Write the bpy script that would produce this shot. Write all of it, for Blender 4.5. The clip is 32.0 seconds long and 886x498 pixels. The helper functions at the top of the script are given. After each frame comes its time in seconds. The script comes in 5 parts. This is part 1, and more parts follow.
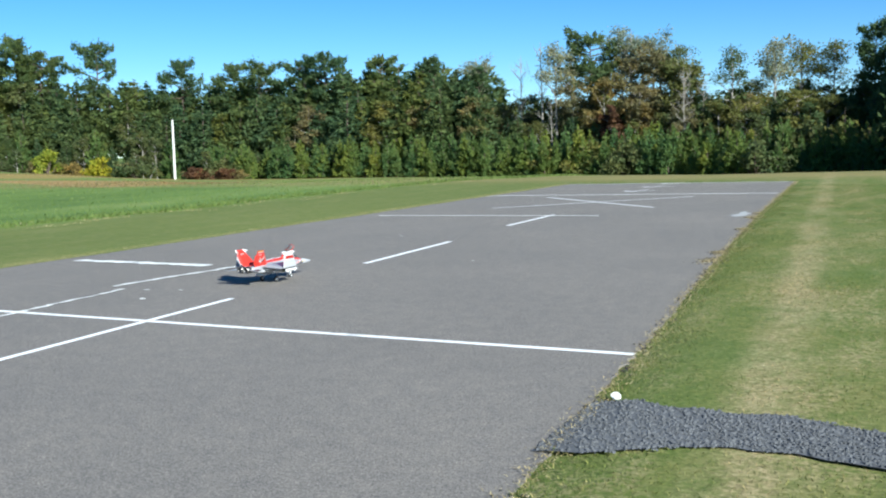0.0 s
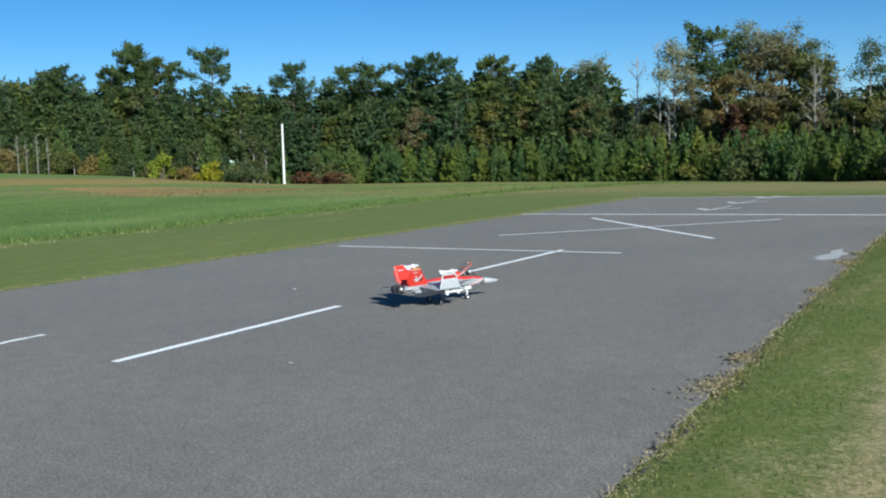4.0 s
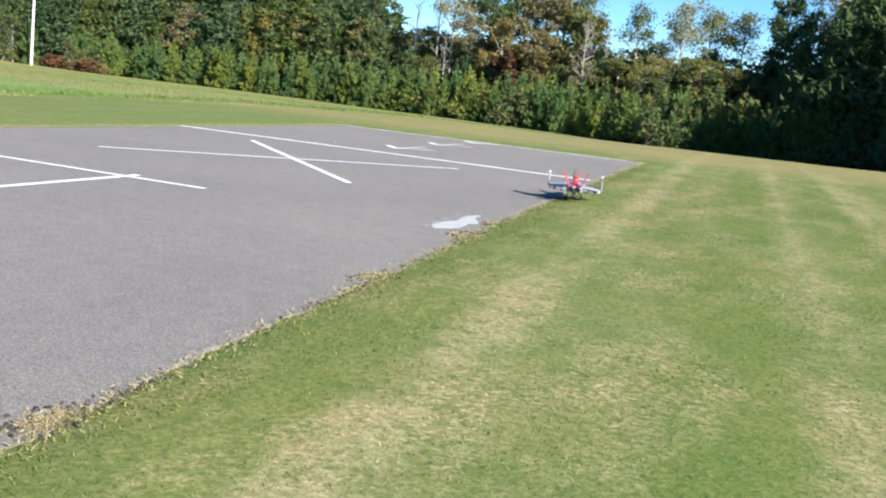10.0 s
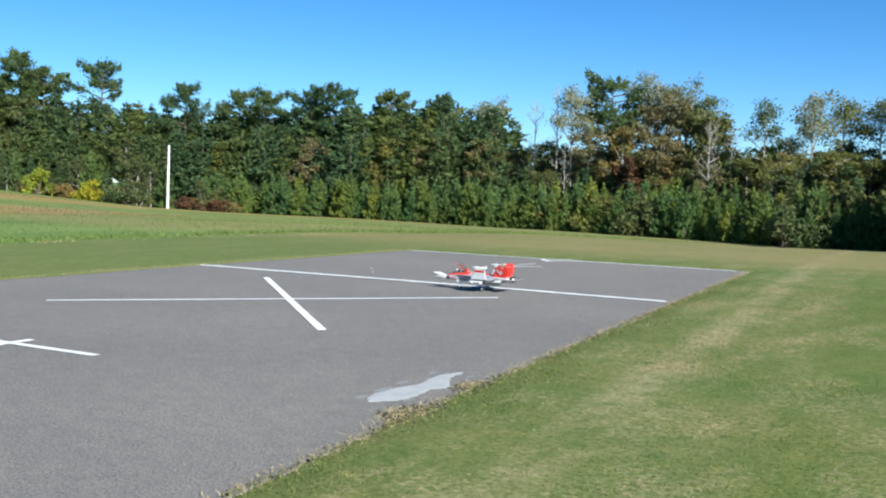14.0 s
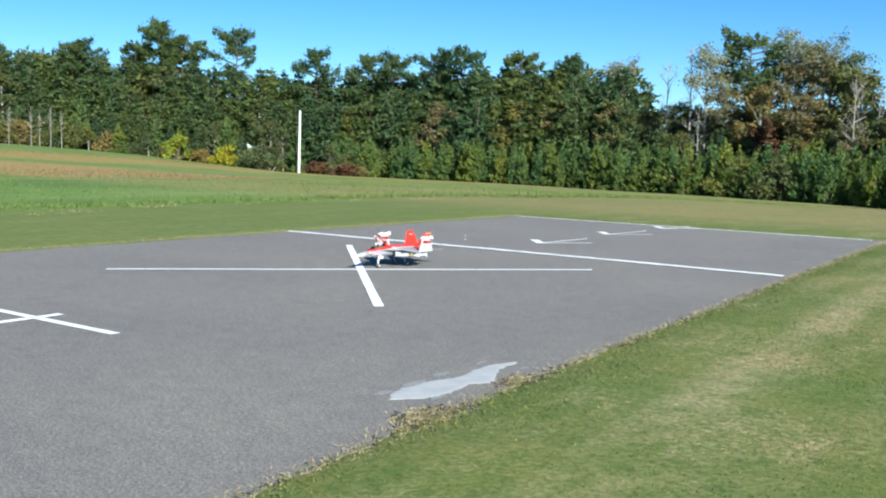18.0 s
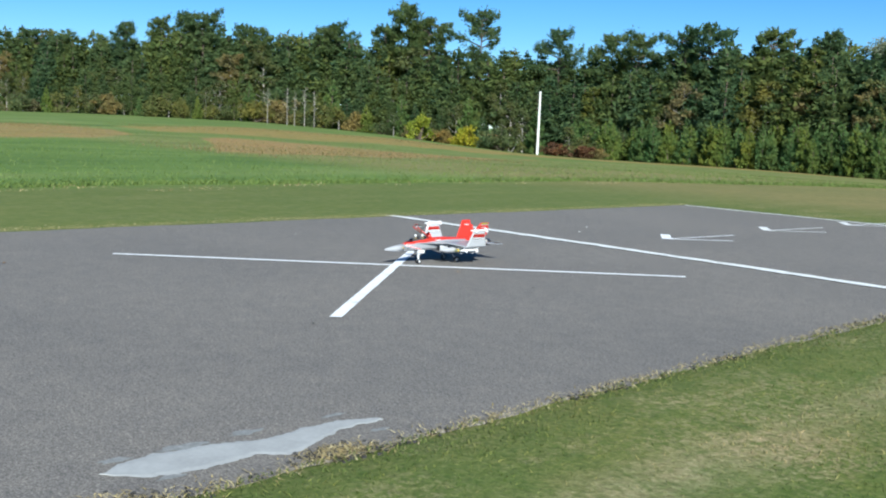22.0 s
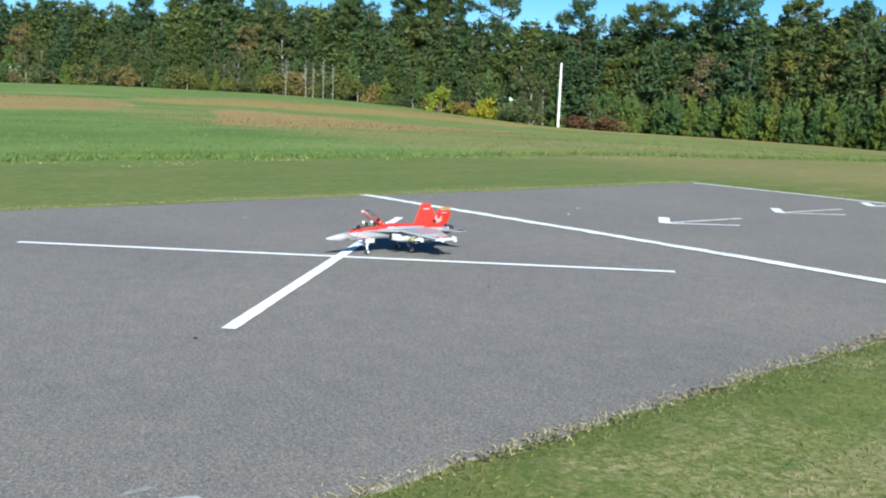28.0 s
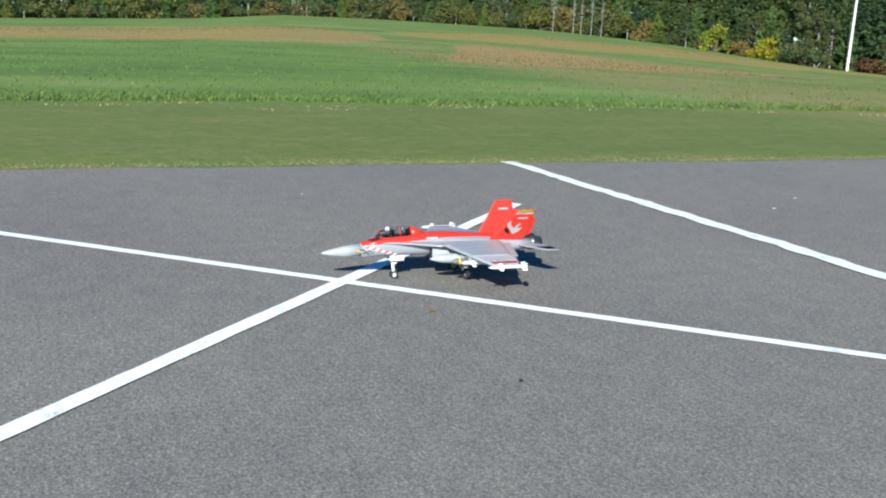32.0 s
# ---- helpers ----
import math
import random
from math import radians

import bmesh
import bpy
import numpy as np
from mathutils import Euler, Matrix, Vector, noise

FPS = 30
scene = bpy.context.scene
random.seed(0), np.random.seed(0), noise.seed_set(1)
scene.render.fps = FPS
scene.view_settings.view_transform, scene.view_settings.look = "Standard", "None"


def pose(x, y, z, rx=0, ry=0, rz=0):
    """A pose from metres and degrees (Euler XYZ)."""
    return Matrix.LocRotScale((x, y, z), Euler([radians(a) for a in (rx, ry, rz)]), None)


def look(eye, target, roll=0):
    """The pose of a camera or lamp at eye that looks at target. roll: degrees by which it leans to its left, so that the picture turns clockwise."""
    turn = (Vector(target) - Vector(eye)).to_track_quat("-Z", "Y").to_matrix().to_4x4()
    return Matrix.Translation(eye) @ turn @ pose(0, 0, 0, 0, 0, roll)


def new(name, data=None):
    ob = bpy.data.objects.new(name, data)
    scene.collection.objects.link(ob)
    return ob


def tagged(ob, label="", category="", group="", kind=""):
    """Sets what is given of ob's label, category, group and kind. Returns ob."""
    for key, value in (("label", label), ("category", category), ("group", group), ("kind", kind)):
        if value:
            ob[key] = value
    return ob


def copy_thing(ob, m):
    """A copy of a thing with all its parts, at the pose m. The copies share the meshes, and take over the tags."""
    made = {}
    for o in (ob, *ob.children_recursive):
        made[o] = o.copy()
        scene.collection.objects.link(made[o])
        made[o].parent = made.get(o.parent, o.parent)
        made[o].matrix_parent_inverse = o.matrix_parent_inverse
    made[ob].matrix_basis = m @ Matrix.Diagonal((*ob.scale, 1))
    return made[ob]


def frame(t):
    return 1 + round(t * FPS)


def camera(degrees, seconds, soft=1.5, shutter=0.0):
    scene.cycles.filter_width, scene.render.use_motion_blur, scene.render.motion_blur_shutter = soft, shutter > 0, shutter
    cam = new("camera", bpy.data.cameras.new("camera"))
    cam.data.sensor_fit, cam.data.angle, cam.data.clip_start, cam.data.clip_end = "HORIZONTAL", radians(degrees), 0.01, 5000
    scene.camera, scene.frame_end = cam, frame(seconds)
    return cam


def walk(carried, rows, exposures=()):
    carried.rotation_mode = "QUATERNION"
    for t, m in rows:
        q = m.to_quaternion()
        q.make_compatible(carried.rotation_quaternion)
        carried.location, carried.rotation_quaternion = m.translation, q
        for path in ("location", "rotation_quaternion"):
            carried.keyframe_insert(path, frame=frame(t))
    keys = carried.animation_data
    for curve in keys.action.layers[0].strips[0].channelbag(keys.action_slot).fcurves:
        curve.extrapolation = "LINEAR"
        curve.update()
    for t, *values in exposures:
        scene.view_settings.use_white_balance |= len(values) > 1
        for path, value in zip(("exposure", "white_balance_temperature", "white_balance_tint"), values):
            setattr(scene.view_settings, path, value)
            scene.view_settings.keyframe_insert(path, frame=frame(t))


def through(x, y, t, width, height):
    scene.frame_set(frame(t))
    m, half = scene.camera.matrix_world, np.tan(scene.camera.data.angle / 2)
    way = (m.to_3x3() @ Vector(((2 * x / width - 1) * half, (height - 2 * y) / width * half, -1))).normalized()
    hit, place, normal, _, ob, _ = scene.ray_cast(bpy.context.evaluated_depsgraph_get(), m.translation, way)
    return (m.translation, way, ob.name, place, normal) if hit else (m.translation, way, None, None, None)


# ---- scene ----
cam = camera(47.4, 32.0, soft=2.1)
PATH = [
    (0, (2.937, -0.647, 1.624), (2.054, 1.136, 1.42), -1.9),
    (0.5, (2.804, 0.17, 1.646), (1.758, 1.867, 1.492), -0.2),
    (1, (2.725, 0.983, 1.676), (1.579, 2.621, 1.616), 0.9),
    (1.5, (2.631, 1.839, 1.666), (1.385, 3.401, 1.577), -0.0),
    (2, (2.569, 2.761, 1.621), (1.313, 4.312, 1.494), -0.7),
    (2.5, (2.473, 3.676, 1.634), (1.27, 5.267, 1.488), -1.6),
    (3, (2.421, 4.582, 1.624), (1.281, 6.221, 1.504), -0.8),
    (3.5, (2.389, 5.362, 1.589), (1.374, 7.075, 1.399), -2.2),
    (4, (2.433, 6.266, 1.61), (1.332, 7.925, 1.42), -2.1),
    (4.5, (2.565, 6.975, 1.593), (1.633, 8.735, 1.407), -1.6),
    (6.5, (2.975, 9.241, 1.596), (2.163, 11.062, 1.449), 0.4),
    (7, (2.991, 9.663, 1.596), (2.313, 11.541, 1.49), 1.1),
    (7.5, (3.094, 9.766, 1.615), (2.42, 11.644, 1.486), 0.9),
    (8, (3.025, 9.865, 1.57), (2.371, 11.749, 1.428), 1.3),
    (8.5, (3.079, 9.796, 1.577), (2.426, 11.672, 1.34), 3.3),
    (9, (3.012, 10.063, 1.507), (2.307, 11.909, 1.191), 6.4),
    (9.5, (2.967, 10.316, 1.513), (2.274, 12.16, 1.17), 6.6),
    (10, (2.92, 10.629, 1.497), (2.227, 12.477, 1.169), 6.0),
    (10.5, (2.999, 11.008, 1.507), (2.293, 12.855, 1.209), 8.5),
    (11, (3.048, 11.328, 1.543), (2.396, 13.202, 1.288), 5.7),
    (11.5, (3.025, 11.809, 1.562), (2.372, 13.685, 1.326), 4.7),
    (12, (3.091, 12.282, 1.554), (2.27, 14.097, 1.377), 3.4),
    (12.5, (3.044, 12.872, 1.519), (2.248, 14.704, 1.435), 2.8),
    (13, (3.02, 13.262, 1.533), (2.23, 15.096, 1.42), 2.6),
    (13.5, (3.128, 13.792, 1.502), (2.286, 15.596, 1.305), 2.9),
    (14, (3.06, 14.248, 1.51), (2.095, 15.996, 1.394), 1.7),
    (14.5, (2.989, 14.758, 1.502), (1.97, 16.476, 1.402), 0.5),
    (15, (2.999, 15.044, 1.493), (1.913, 16.712, 1.3), 2.0),
    (15.5, (2.994, 15.169, 1.502), (1.856, 16.804, 1.326), 1.8),
    (17.5, (3.002, 15.312, 1.497), (1.845, 16.92, 1.226), 1.5),
    (18, (2.962, 15.591, 1.493), (1.784, 17.195, 1.299), 1.4),
    (18.5, (2.992, 15.919, 1.479), (1.773, 17.487, 1.242), 0.9),
    (19, (3.116, 16.298, 1.493), (1.814, 17.796, 1.239), -0.4),
    (19.5, (3.083, 16.695, 1.482), (1.703, 18.129, 1.284), 1.2),
    (20, (3.115, 17.161, 1.467), (1.717, 18.565, 1.191), 1.7),
    (20.5, (3.211, 17.658, 1.455), (1.786, 19.033, 1.172), 1.9),
    (21, (3.172, 18.14, 1.453), (1.667, 19.441, 1.246), 0.8),
    (21.5, (3.166, 18.545, 1.445), (1.647, 19.831, 1.249), 3.1),
    (22, (3.167, 18.702, 1.47), (1.637, 19.968, 1.227), 1.9),
    (22.5, (3.142, 18.709, 1.483), (1.636, 19.999, 1.223), 1.8),
    (23, (3.106, 18.721, 1.472), (1.596, 20.006, 1.211), 1.7),
    (23.5, (3.098, 18.741, 1.46), (1.585, 20.022, 1.201), 1.7),
    (24, (3.109, 18.72, 1.477), (1.602, 20.01, 1.22), 1.7),
    (24.5, (3.074, 18.731, 1.464), (1.565, 20.017, 1.198), 1.9),
    (25, (3.048, 18.728, 1.458), (1.55, 20.016, 1.152), 1.2),
    (25.5, (2.997, 18.887, 1.451), (1.484, 20.165, 1.176), 1.4),
    (27.5, (2.557, 19.822, 1.47), (1.014, 21.06, 1.178), 0.1),
    (28, (2.454, 20.128, 1.464), (0.903, 21.355, 1.166), 1.9),
    (28.5, (2.329, 20.417, 1.47), (0.785, 21.656, 1.182), 2.1),
    (29, (2.085, 20.807, 1.493), (0.502, 21.993, 1.197), 1.1),
    (29.5, (1.793, 21.321, 1.481), (0.187, 22.477, 1.193), 3.5),
    (30, (1.469, 21.78, 1.473), (-0.169, 22.895, 1.203), 2.1),
    (30.5, (1.105, 22.211, 1.5), (-0.559, 23.285, 1.224), 1.9),
    (31, (0.779, 22.621, 1.475), (-0.949, 23.556, 1.104), 3.5),
    (31.5, (0.508, 22.871, 1.495), (-1.262, 23.708, 1.085), 3.6),
    (32, (0.239, 23.266, 1.498), (-1.553, 24.038, 1.06), 2.7),
]
# seconds, stops, white balance
EXPOSURES = [
    (0, 1.07, 5760, 2), (1, 0.87, 5760, 2), (2, 0.62, 5710, 1), (4, 0.54, 5660, 1), (6.5, 1.07, 5810, 4), (7, 1.10, 5860, 5), (8, 1.21, 5910, 6), (9, 1.77, 6060, 10), (10, 1.50, 6060, 10), (11, 1.42, 5910, 6),
    (12, 1.00, 5860, 5), (13, 1.08, 5860, 5), (14, 1.06, 5830, 5), (15, 0.75, 5810, 4), (17.5, 1.18, 5760, 3), (18, 1.10, 5760, 3), (19, 1.02, 5760, 2), (21, 0.92, 5730, 2), (22, 0.80, 5710, 2), (23, 0.92, 5710, 2), (25, 0.85, 5710, 2), (25.5, 0.87, 5710, 2), (27.5, 0.97, 5710, 2), (28, 1.00, 5710, 2), (30, 0.94, 5710, 2), (31, 0.85, 5680, 2), (32, 0.84, 5710, 2),
]
walk(cam, [(t, look(eye, target, roll)) for t, eye, target, roll in PATH], EXPOSURES)

# ---- world, sun, exposure ----
SUN_DIR = Vector((0.752, -0.446, 0.485)).normalized()
world = bpy.data.worlds.new("sky")
scene.world = world
world.use_nodes = True
wn = world.node_tree
sky = wn.nodes.new("ShaderNodeTexSky")
sky.sky_type = "NISHITA"
sky.sun_disc = False
sky.sun_elevation = math.asin(SUN_DIR.z)
sky.sun_rotation = math.atan2(SUN_DIR.x, SUN_DIR.y)
sky.altitude = 2500
sky.air_density, sky.dust_density, sky.ozone_density = 1.0, 0.0, 4.0
wn.nodes["Background"].inputs["Strength"].default_value = 0.065
vivid = wn.nodes.new("ShaderNodeHueSaturation")
vivid.inputs["Saturation"].default_value = 1.22
wn.links.new(sky.outputs[0], vivid.inputs["Color"])
wn.links.new(vivid.outputs[0], wn.nodes["Background"].inputs["Color"])
sun = new("sun", bpy.data.lights.new("sun", "SUN"))
sun.data.energy, sun.data.angle, sun.data.color = 5.0, radians(0.53), (1.0, 0.93, 0.82)
sun.matrix_world = look(SUN_DIR * 60, (0, 0, 0))


# ---- materials ----
class Nodes:
    """Short hand for building a node material."""

    def __init__(self, name, rough=0.8, metal=0.0, spec=0.5):
        self.m = bpy.data.materials.new(name)
        self.m.use_nodes = True
        self.t = self.m.node_tree
        self.b = self.t.nodes["Principled BSDF"]
        self.b.inputs["Roughness"].default_value = rough
        self.b.inputs["Metallic"].default_value = metal
        self.b.inputs["Specular IOR Level"].default_value = spec

    def add(self, kind, **values):
        n = self.t.nodes.new(kind)
        for k, v in values.items():
            n.inputs[k.replace("_", " ")].default_value = v
        return n

    def link(self, a, b):
        self.t.links.new(a, b)

    def coords(self, world_space=True):
        if world_space:
            return self.add("ShaderNodeNewGeometry").outputs["Position"]
        return self.add("ShaderNodeTexCoord").outputs["Object"]

    def noise(self, co, scale, detail=4.0, rough=0.55):
        n = self.add("ShaderNodeTexNoise", Scale=scale, Detail=detail, Roughness=rough)
        self.link(co, n.inputs["Vector"])
        return n.outputs["Fac"]

    def ramp(self, fac, stops):
        n = self.add("ShaderNodeValToRGB")
        e = n.color_ramp.elements
        while len(e) < len(stops):
            e.new(0.5)
        for el, (p, c) in zip(e, stops):
            el.position, el.color = p, (*c, 1) if len(c) == 3 else c
        self.link(fac, n.inputs[0])
        return n.outputs["Color"]

    def mix(self, fac, a, b, how="MIX"):
        n = self.t.nodes.new("ShaderNodeMix")
        n.data_type, n.blend_type = "RGBA", how
        for sock, v in ((n.inputs[0], fac), (n.inputs[6], a), (n.inputs[7], b)):
            if isinstance(v, (int, float)):
                sock.default_value = v
            elif isinstance(v, tuple):
                sock.default_value = (*v, 1) if len(v) == 3 else v
            else:
                self.link(v, sock)
        return n.outputs[2]

    def color(self, c):
        if isinstance(c, tuple):
            self.b.inputs["Base Color"].default_value = (*c, 1)
        else:
            self.link(c, self.b.inputs["Base Color"])

    def bump(self, height, strength=0.3, distance=0.01):
        n = self.add("ShaderNodeBump", Strength=strength, Distance=distance)
        self.link(height, n.inputs["Height"])
        self.link(n.outputs["Normal"], self.b.inputs["Normal"])


def paint(name, c, rough=0.45, metal=0.0, vary=0.12, scale=9.0, spec=0.5):
    """Painted or moulded surface with slight dirt and fading."""
    n = Nodes(name, rough, metal, spec)
    co = n.coords(False)
    f = n.noise(co, scale, 5.0)
    g = n.noise(co, scale * 9, 3.0)
    dark = tuple(v * (1 - vary * 2) for v in c)
    lite = tuple(min(1, v * (1 + vary)) for v in c)
    col = n.ramp(f, [(0.3, dark), (0.7, lite)])
    n.color(n.mix(0.25, col, n.ramp(g, [(0.35, dark), (0.65, lite)])))
    n.bump(g, 0.05, 0.002)
    return n.m


def leaf_mat(name, a, b, c, through=0.5):
    """Foliage: tufts, boughs and whole trees each differ a little in hue, with light coming through."""
    n = Nodes(name, 0.7, 0.0, 0.18)
    geo = n.add("ShaderNodeNewGeometry")
    info = n.add("ShaderNodeObjectInfo")
    col = n.ramp(geo.outputs["Random Per Island"], [(0.0, a), (0.5, b), (1.0, c)])
    bough = n.noise(n.coords(), 0.55, 3.0, 0.6)
    col = n.mix(1.0, col, n.ramp(bough, [(0.32, (0.74, 0.86, 0.86)), (0.5, (1.0, 1.0, 1.0)), (0.68, (1.30, 1.16, 0.94))]), "MULTIPLY")
    tint = n.ramp(info.outputs["Random"], [(0.0, (0.72, 0.88, 0.98)), (0.35, (0.95, 1.0, 1.0)), (0.75, (1.08, 1.05, 0.86)), (0.93, (1.22, 1.12, 0.82)), (1.0, (1.5, 1.2, 0.75))])
    col = n.mix(1.0, col, tint, "MULTIPLY")
    n.color(col)
    trans = n.add("ShaderNodeBsdfTranslucent")
    n.link(col, trans.inputs["Color"])
    mixer = n.add("ShaderNodeMixShader", Fac=through)
    out = n.t.nodes["Material Output"]
    n.link(n.b.outputs[0], mixer.inputs[1])
    n.link(trans.outputs[0], mixer.inputs[2])
    n.link(mixer.outputs[0], out.inputs["Surface"])
    return n.m


def bark_mat(name, a, b):
    n = Nodes(name, 0.9, 0.0, 0.2)
    co = n.coords(False)
    f = n.noise(co, 3.0, 6.0, 0.7)
    n.color(n.ramp(f, [(0.3, a), (0.7, b)]))
    n.bump(f, 0.5, 0.05)
    return n.m


def asphalt_mat():
    n = Nodes("asphalt", 0.88, 0.0, 0.3)
    co = n.coords()
    grit = n.noise(co, 95.0, 3.0, 0.7)
    mid = n.noise(co, 6.0, 5.0, 0.6)
    big = n.noise(co, 0.35, 4.0, 0.6)
    chips = n.noise(co, 38.0, 2.0, 0.5)
    base = n.ramp(grit, [(0.28, (0.066, 0.063, 0.063)), (0.5, (0.159, 0.155, 0.156)), (0.70, (0.320, 0.312, 0.310))])
    base = n.mix(1.0, base, n.ramp(chips, [(0.32, (0.84, 0.82, 0.77)), (0.5, (1.10, 1.07, 0.99)), (0.68, (1.33, 1.29, 1.19))]), "MULTIPLY")
    c = n.mix(1.0, base, n.ramp(mid, [(0.3, (0.86, 0.86, 0.88)), (0.7, (1.08, 1.07, 1.05))]), "MULTIPLY")
    c = n.mix(1.0, c, n.ramp(big, [(0.3, (0.92, 0.90, 0.88)), (0.7, (1.10, 1.06, 1.01))]), "MULTIPLY")
    n.color(c)
    n.bump(grit, 0.5, 0.006)
    return n.m


def line_mat(name, c, wear):
    """Road paint, rubbed through to the asphalt in specks."""
    n = Nodes(name, 0.7, 0.0, 0.3)
    co = n.coords()
    g = n.noise(co, 60.0, 4.0, 0.7)
    w = n.noise(co, 7.0, 5.0, 0.65)
    worn = n.mix(1.0, n.ramp(g, [(0.38 - 0.1 * wear, (0, 0, 0)), (0.62 - 0.1 * wear, (1, 1, 1))]),
                 n.ramp(w, [(0.25 + 0.2 * wear, (0, 0, 0)), (0.4 + 0.2 * wear, (1, 1, 1))]), "LIGHTEN" if wear < 0.5 else "MULTIPLY")
    n.color(n.mix(worn, (0.2, 0.2, 0.2), c))
    n.bump(g, 0.2, 0.004)
    return n.m


def math_node(n, how, a, b, c=None):
    m = n.t.nodes.new("ShaderNodeMath")
    m.operation = how
    for sock, v in zip(m.inputs, (a, b, c)):
        if isinstance(v, (int, float)):
            sock.default_value = v
        elif v is not None:
            n.link(v, sock)
    return m.outputs[0]


def lawn_colour(n, co):
    """Short grass: green, with one long straw swath near the runway, broken paler ones beyond, and bleached patches."""
    fine = n.noise(co, 30.0, 4.0, 0.75)
    tuft = n.noise(co, 4.2, 6.0, 0.72)
    spots = n.noise(co, 24.0, 5.0, 0.8)
    big = n.noise(co, 0.55, 4.0, 0.6)
    # swaths left by the mower run along the runway's rim
    across = n.t.nodes.new("ShaderNodeVectorMath")
    across.operation = "DOT_PRODUCT"
    n.link(co, across.inputs[0])
    across.inputs[1].default_value = (1.0, 0.0833, 0.0)
    wander = math_node(n, "MULTIPLY_ADD", n.noise(co, 1.3, 4.0, 0.65), 0.26, across.outputs["Value"])
    bars = map_range(n, wander, 1.2, 9.2)
    at = lambda m: (m + 0.13 - 1.2) / 8.0
    grey = lambda v: (v, v, v)
    swath = n.ramp(bars, [(0.0, grey(0.10)), (at(2.15), grey(0.16)), (at(2.40), grey(1.0)), (at(2.55), grey(0.95)), (at(2.80), grey(0.30)), (at(3.35), grey(0.24)), (at(3.7), grey(0.05)),
                          (at(4.2), grey(0.05)), (at(4.55), grey(0.7)), (at(4.9), grey(0.10)), (at(5.5), grey(0.06)), (at(5.75), grey(0.8)), (at(6.2), grey(0.55)), (at(6.6), grey(0.1)), (1.0, grey(0.2))])
    stretch = n.add("ShaderNodeMapping")
    stretch.inputs["Scale"].default_value = (0.9, 0.33, 1.0)
    stretch.inputs["Rotation"].default_value = (0, 0, radians(-5))
    n.link(co, stretch.inputs["Vector"])
    rows = n.noise(stretch.outputs[0], 1.0, 4.0, 0.6)
    mown = n.ramp(fine, [(0.25, (0.055, 0.085, 0.019)), (0.5, (0.104, 0.140, 0.034)), (0.75, (0.172, 0.190, 0.058))])
    mown = n.mix(1.0, mown, n.ramp(tuft, [(0.3, (0.80, 0.90, 0.82)), (0.7, (1.22, 1.10, 1.05))]), "MULTIPLY")
    straw = n.ramp(fine, [(0.25, (0.140, 0.125, 0.058)), (0.52, (0.310, 0.262, 0.142)), (0.80, (0.52, 0.45, 0.28))])
    streak = n.mix(1.0, swath, n.ramp(rows, [(0.34, grey(0.22)), (0.52, grey(1.0))]), "MULTIPLY")
    ragged = n.ramp(n.mix(0.5, spots, tuft), [(0.38, grey(0.18)), (0.56, grey(1.0))])
    dry = n.mix(1.0, streak, ragged, "MULTIPLY")
    patch = n.ramp(n.noise(stretch.outputs[0], 1.5, 5.0, 0.65), [(0.47, grey(0.06)), (0.63, grey(0.85))])
    flecks = n.mix(1.0, n.ramp(spots, [(0.46, grey(0.0)), (0.57, grey(0.95))]), patch, "MULTIPLY")
    dry = n.mix(1.0, dry, flecks, "ADD")
    col = n.mix(dry, mown, straw)
    col = n.mix(1.0, col, n.ramp(big, [(0.3, (0.80, 0.92, 0.80)), (0.7, (1.12, 1.04, 1.0))]), "MULTIPLY")
    return col, fine, tuft


def between(n, dist, turn, lows, highs, soft=3.0):
    """One where the distance lies between two edges that change with the direction; edges are (degrees, metres)."""
    def edge(points):
        stops = [((d - 35.0) / 60.0, (m / 160.0,) * 3) for d, m in points]
        return math_node(n, "MULTIPLY", n.ramp(turn, stops), 160.0)
    inner = math_node(n, "DIVIDE", math_node(n, "SUBTRACT", dist, edge(lows)), soft)
    outer = math_node(n, "DIVIDE", math_node(n, "SUBTRACT", edge(highs), dist), soft)
    m = n.t.nodes.new("ShaderNodeMath")
    m.operation, m.use_clamp = "MINIMUM", True
    n.link(inner, m.inputs[0])
    n.link(outer, m.inputs[1])
    return m.outputs[0]


HUB = (-4.0, 20.0)


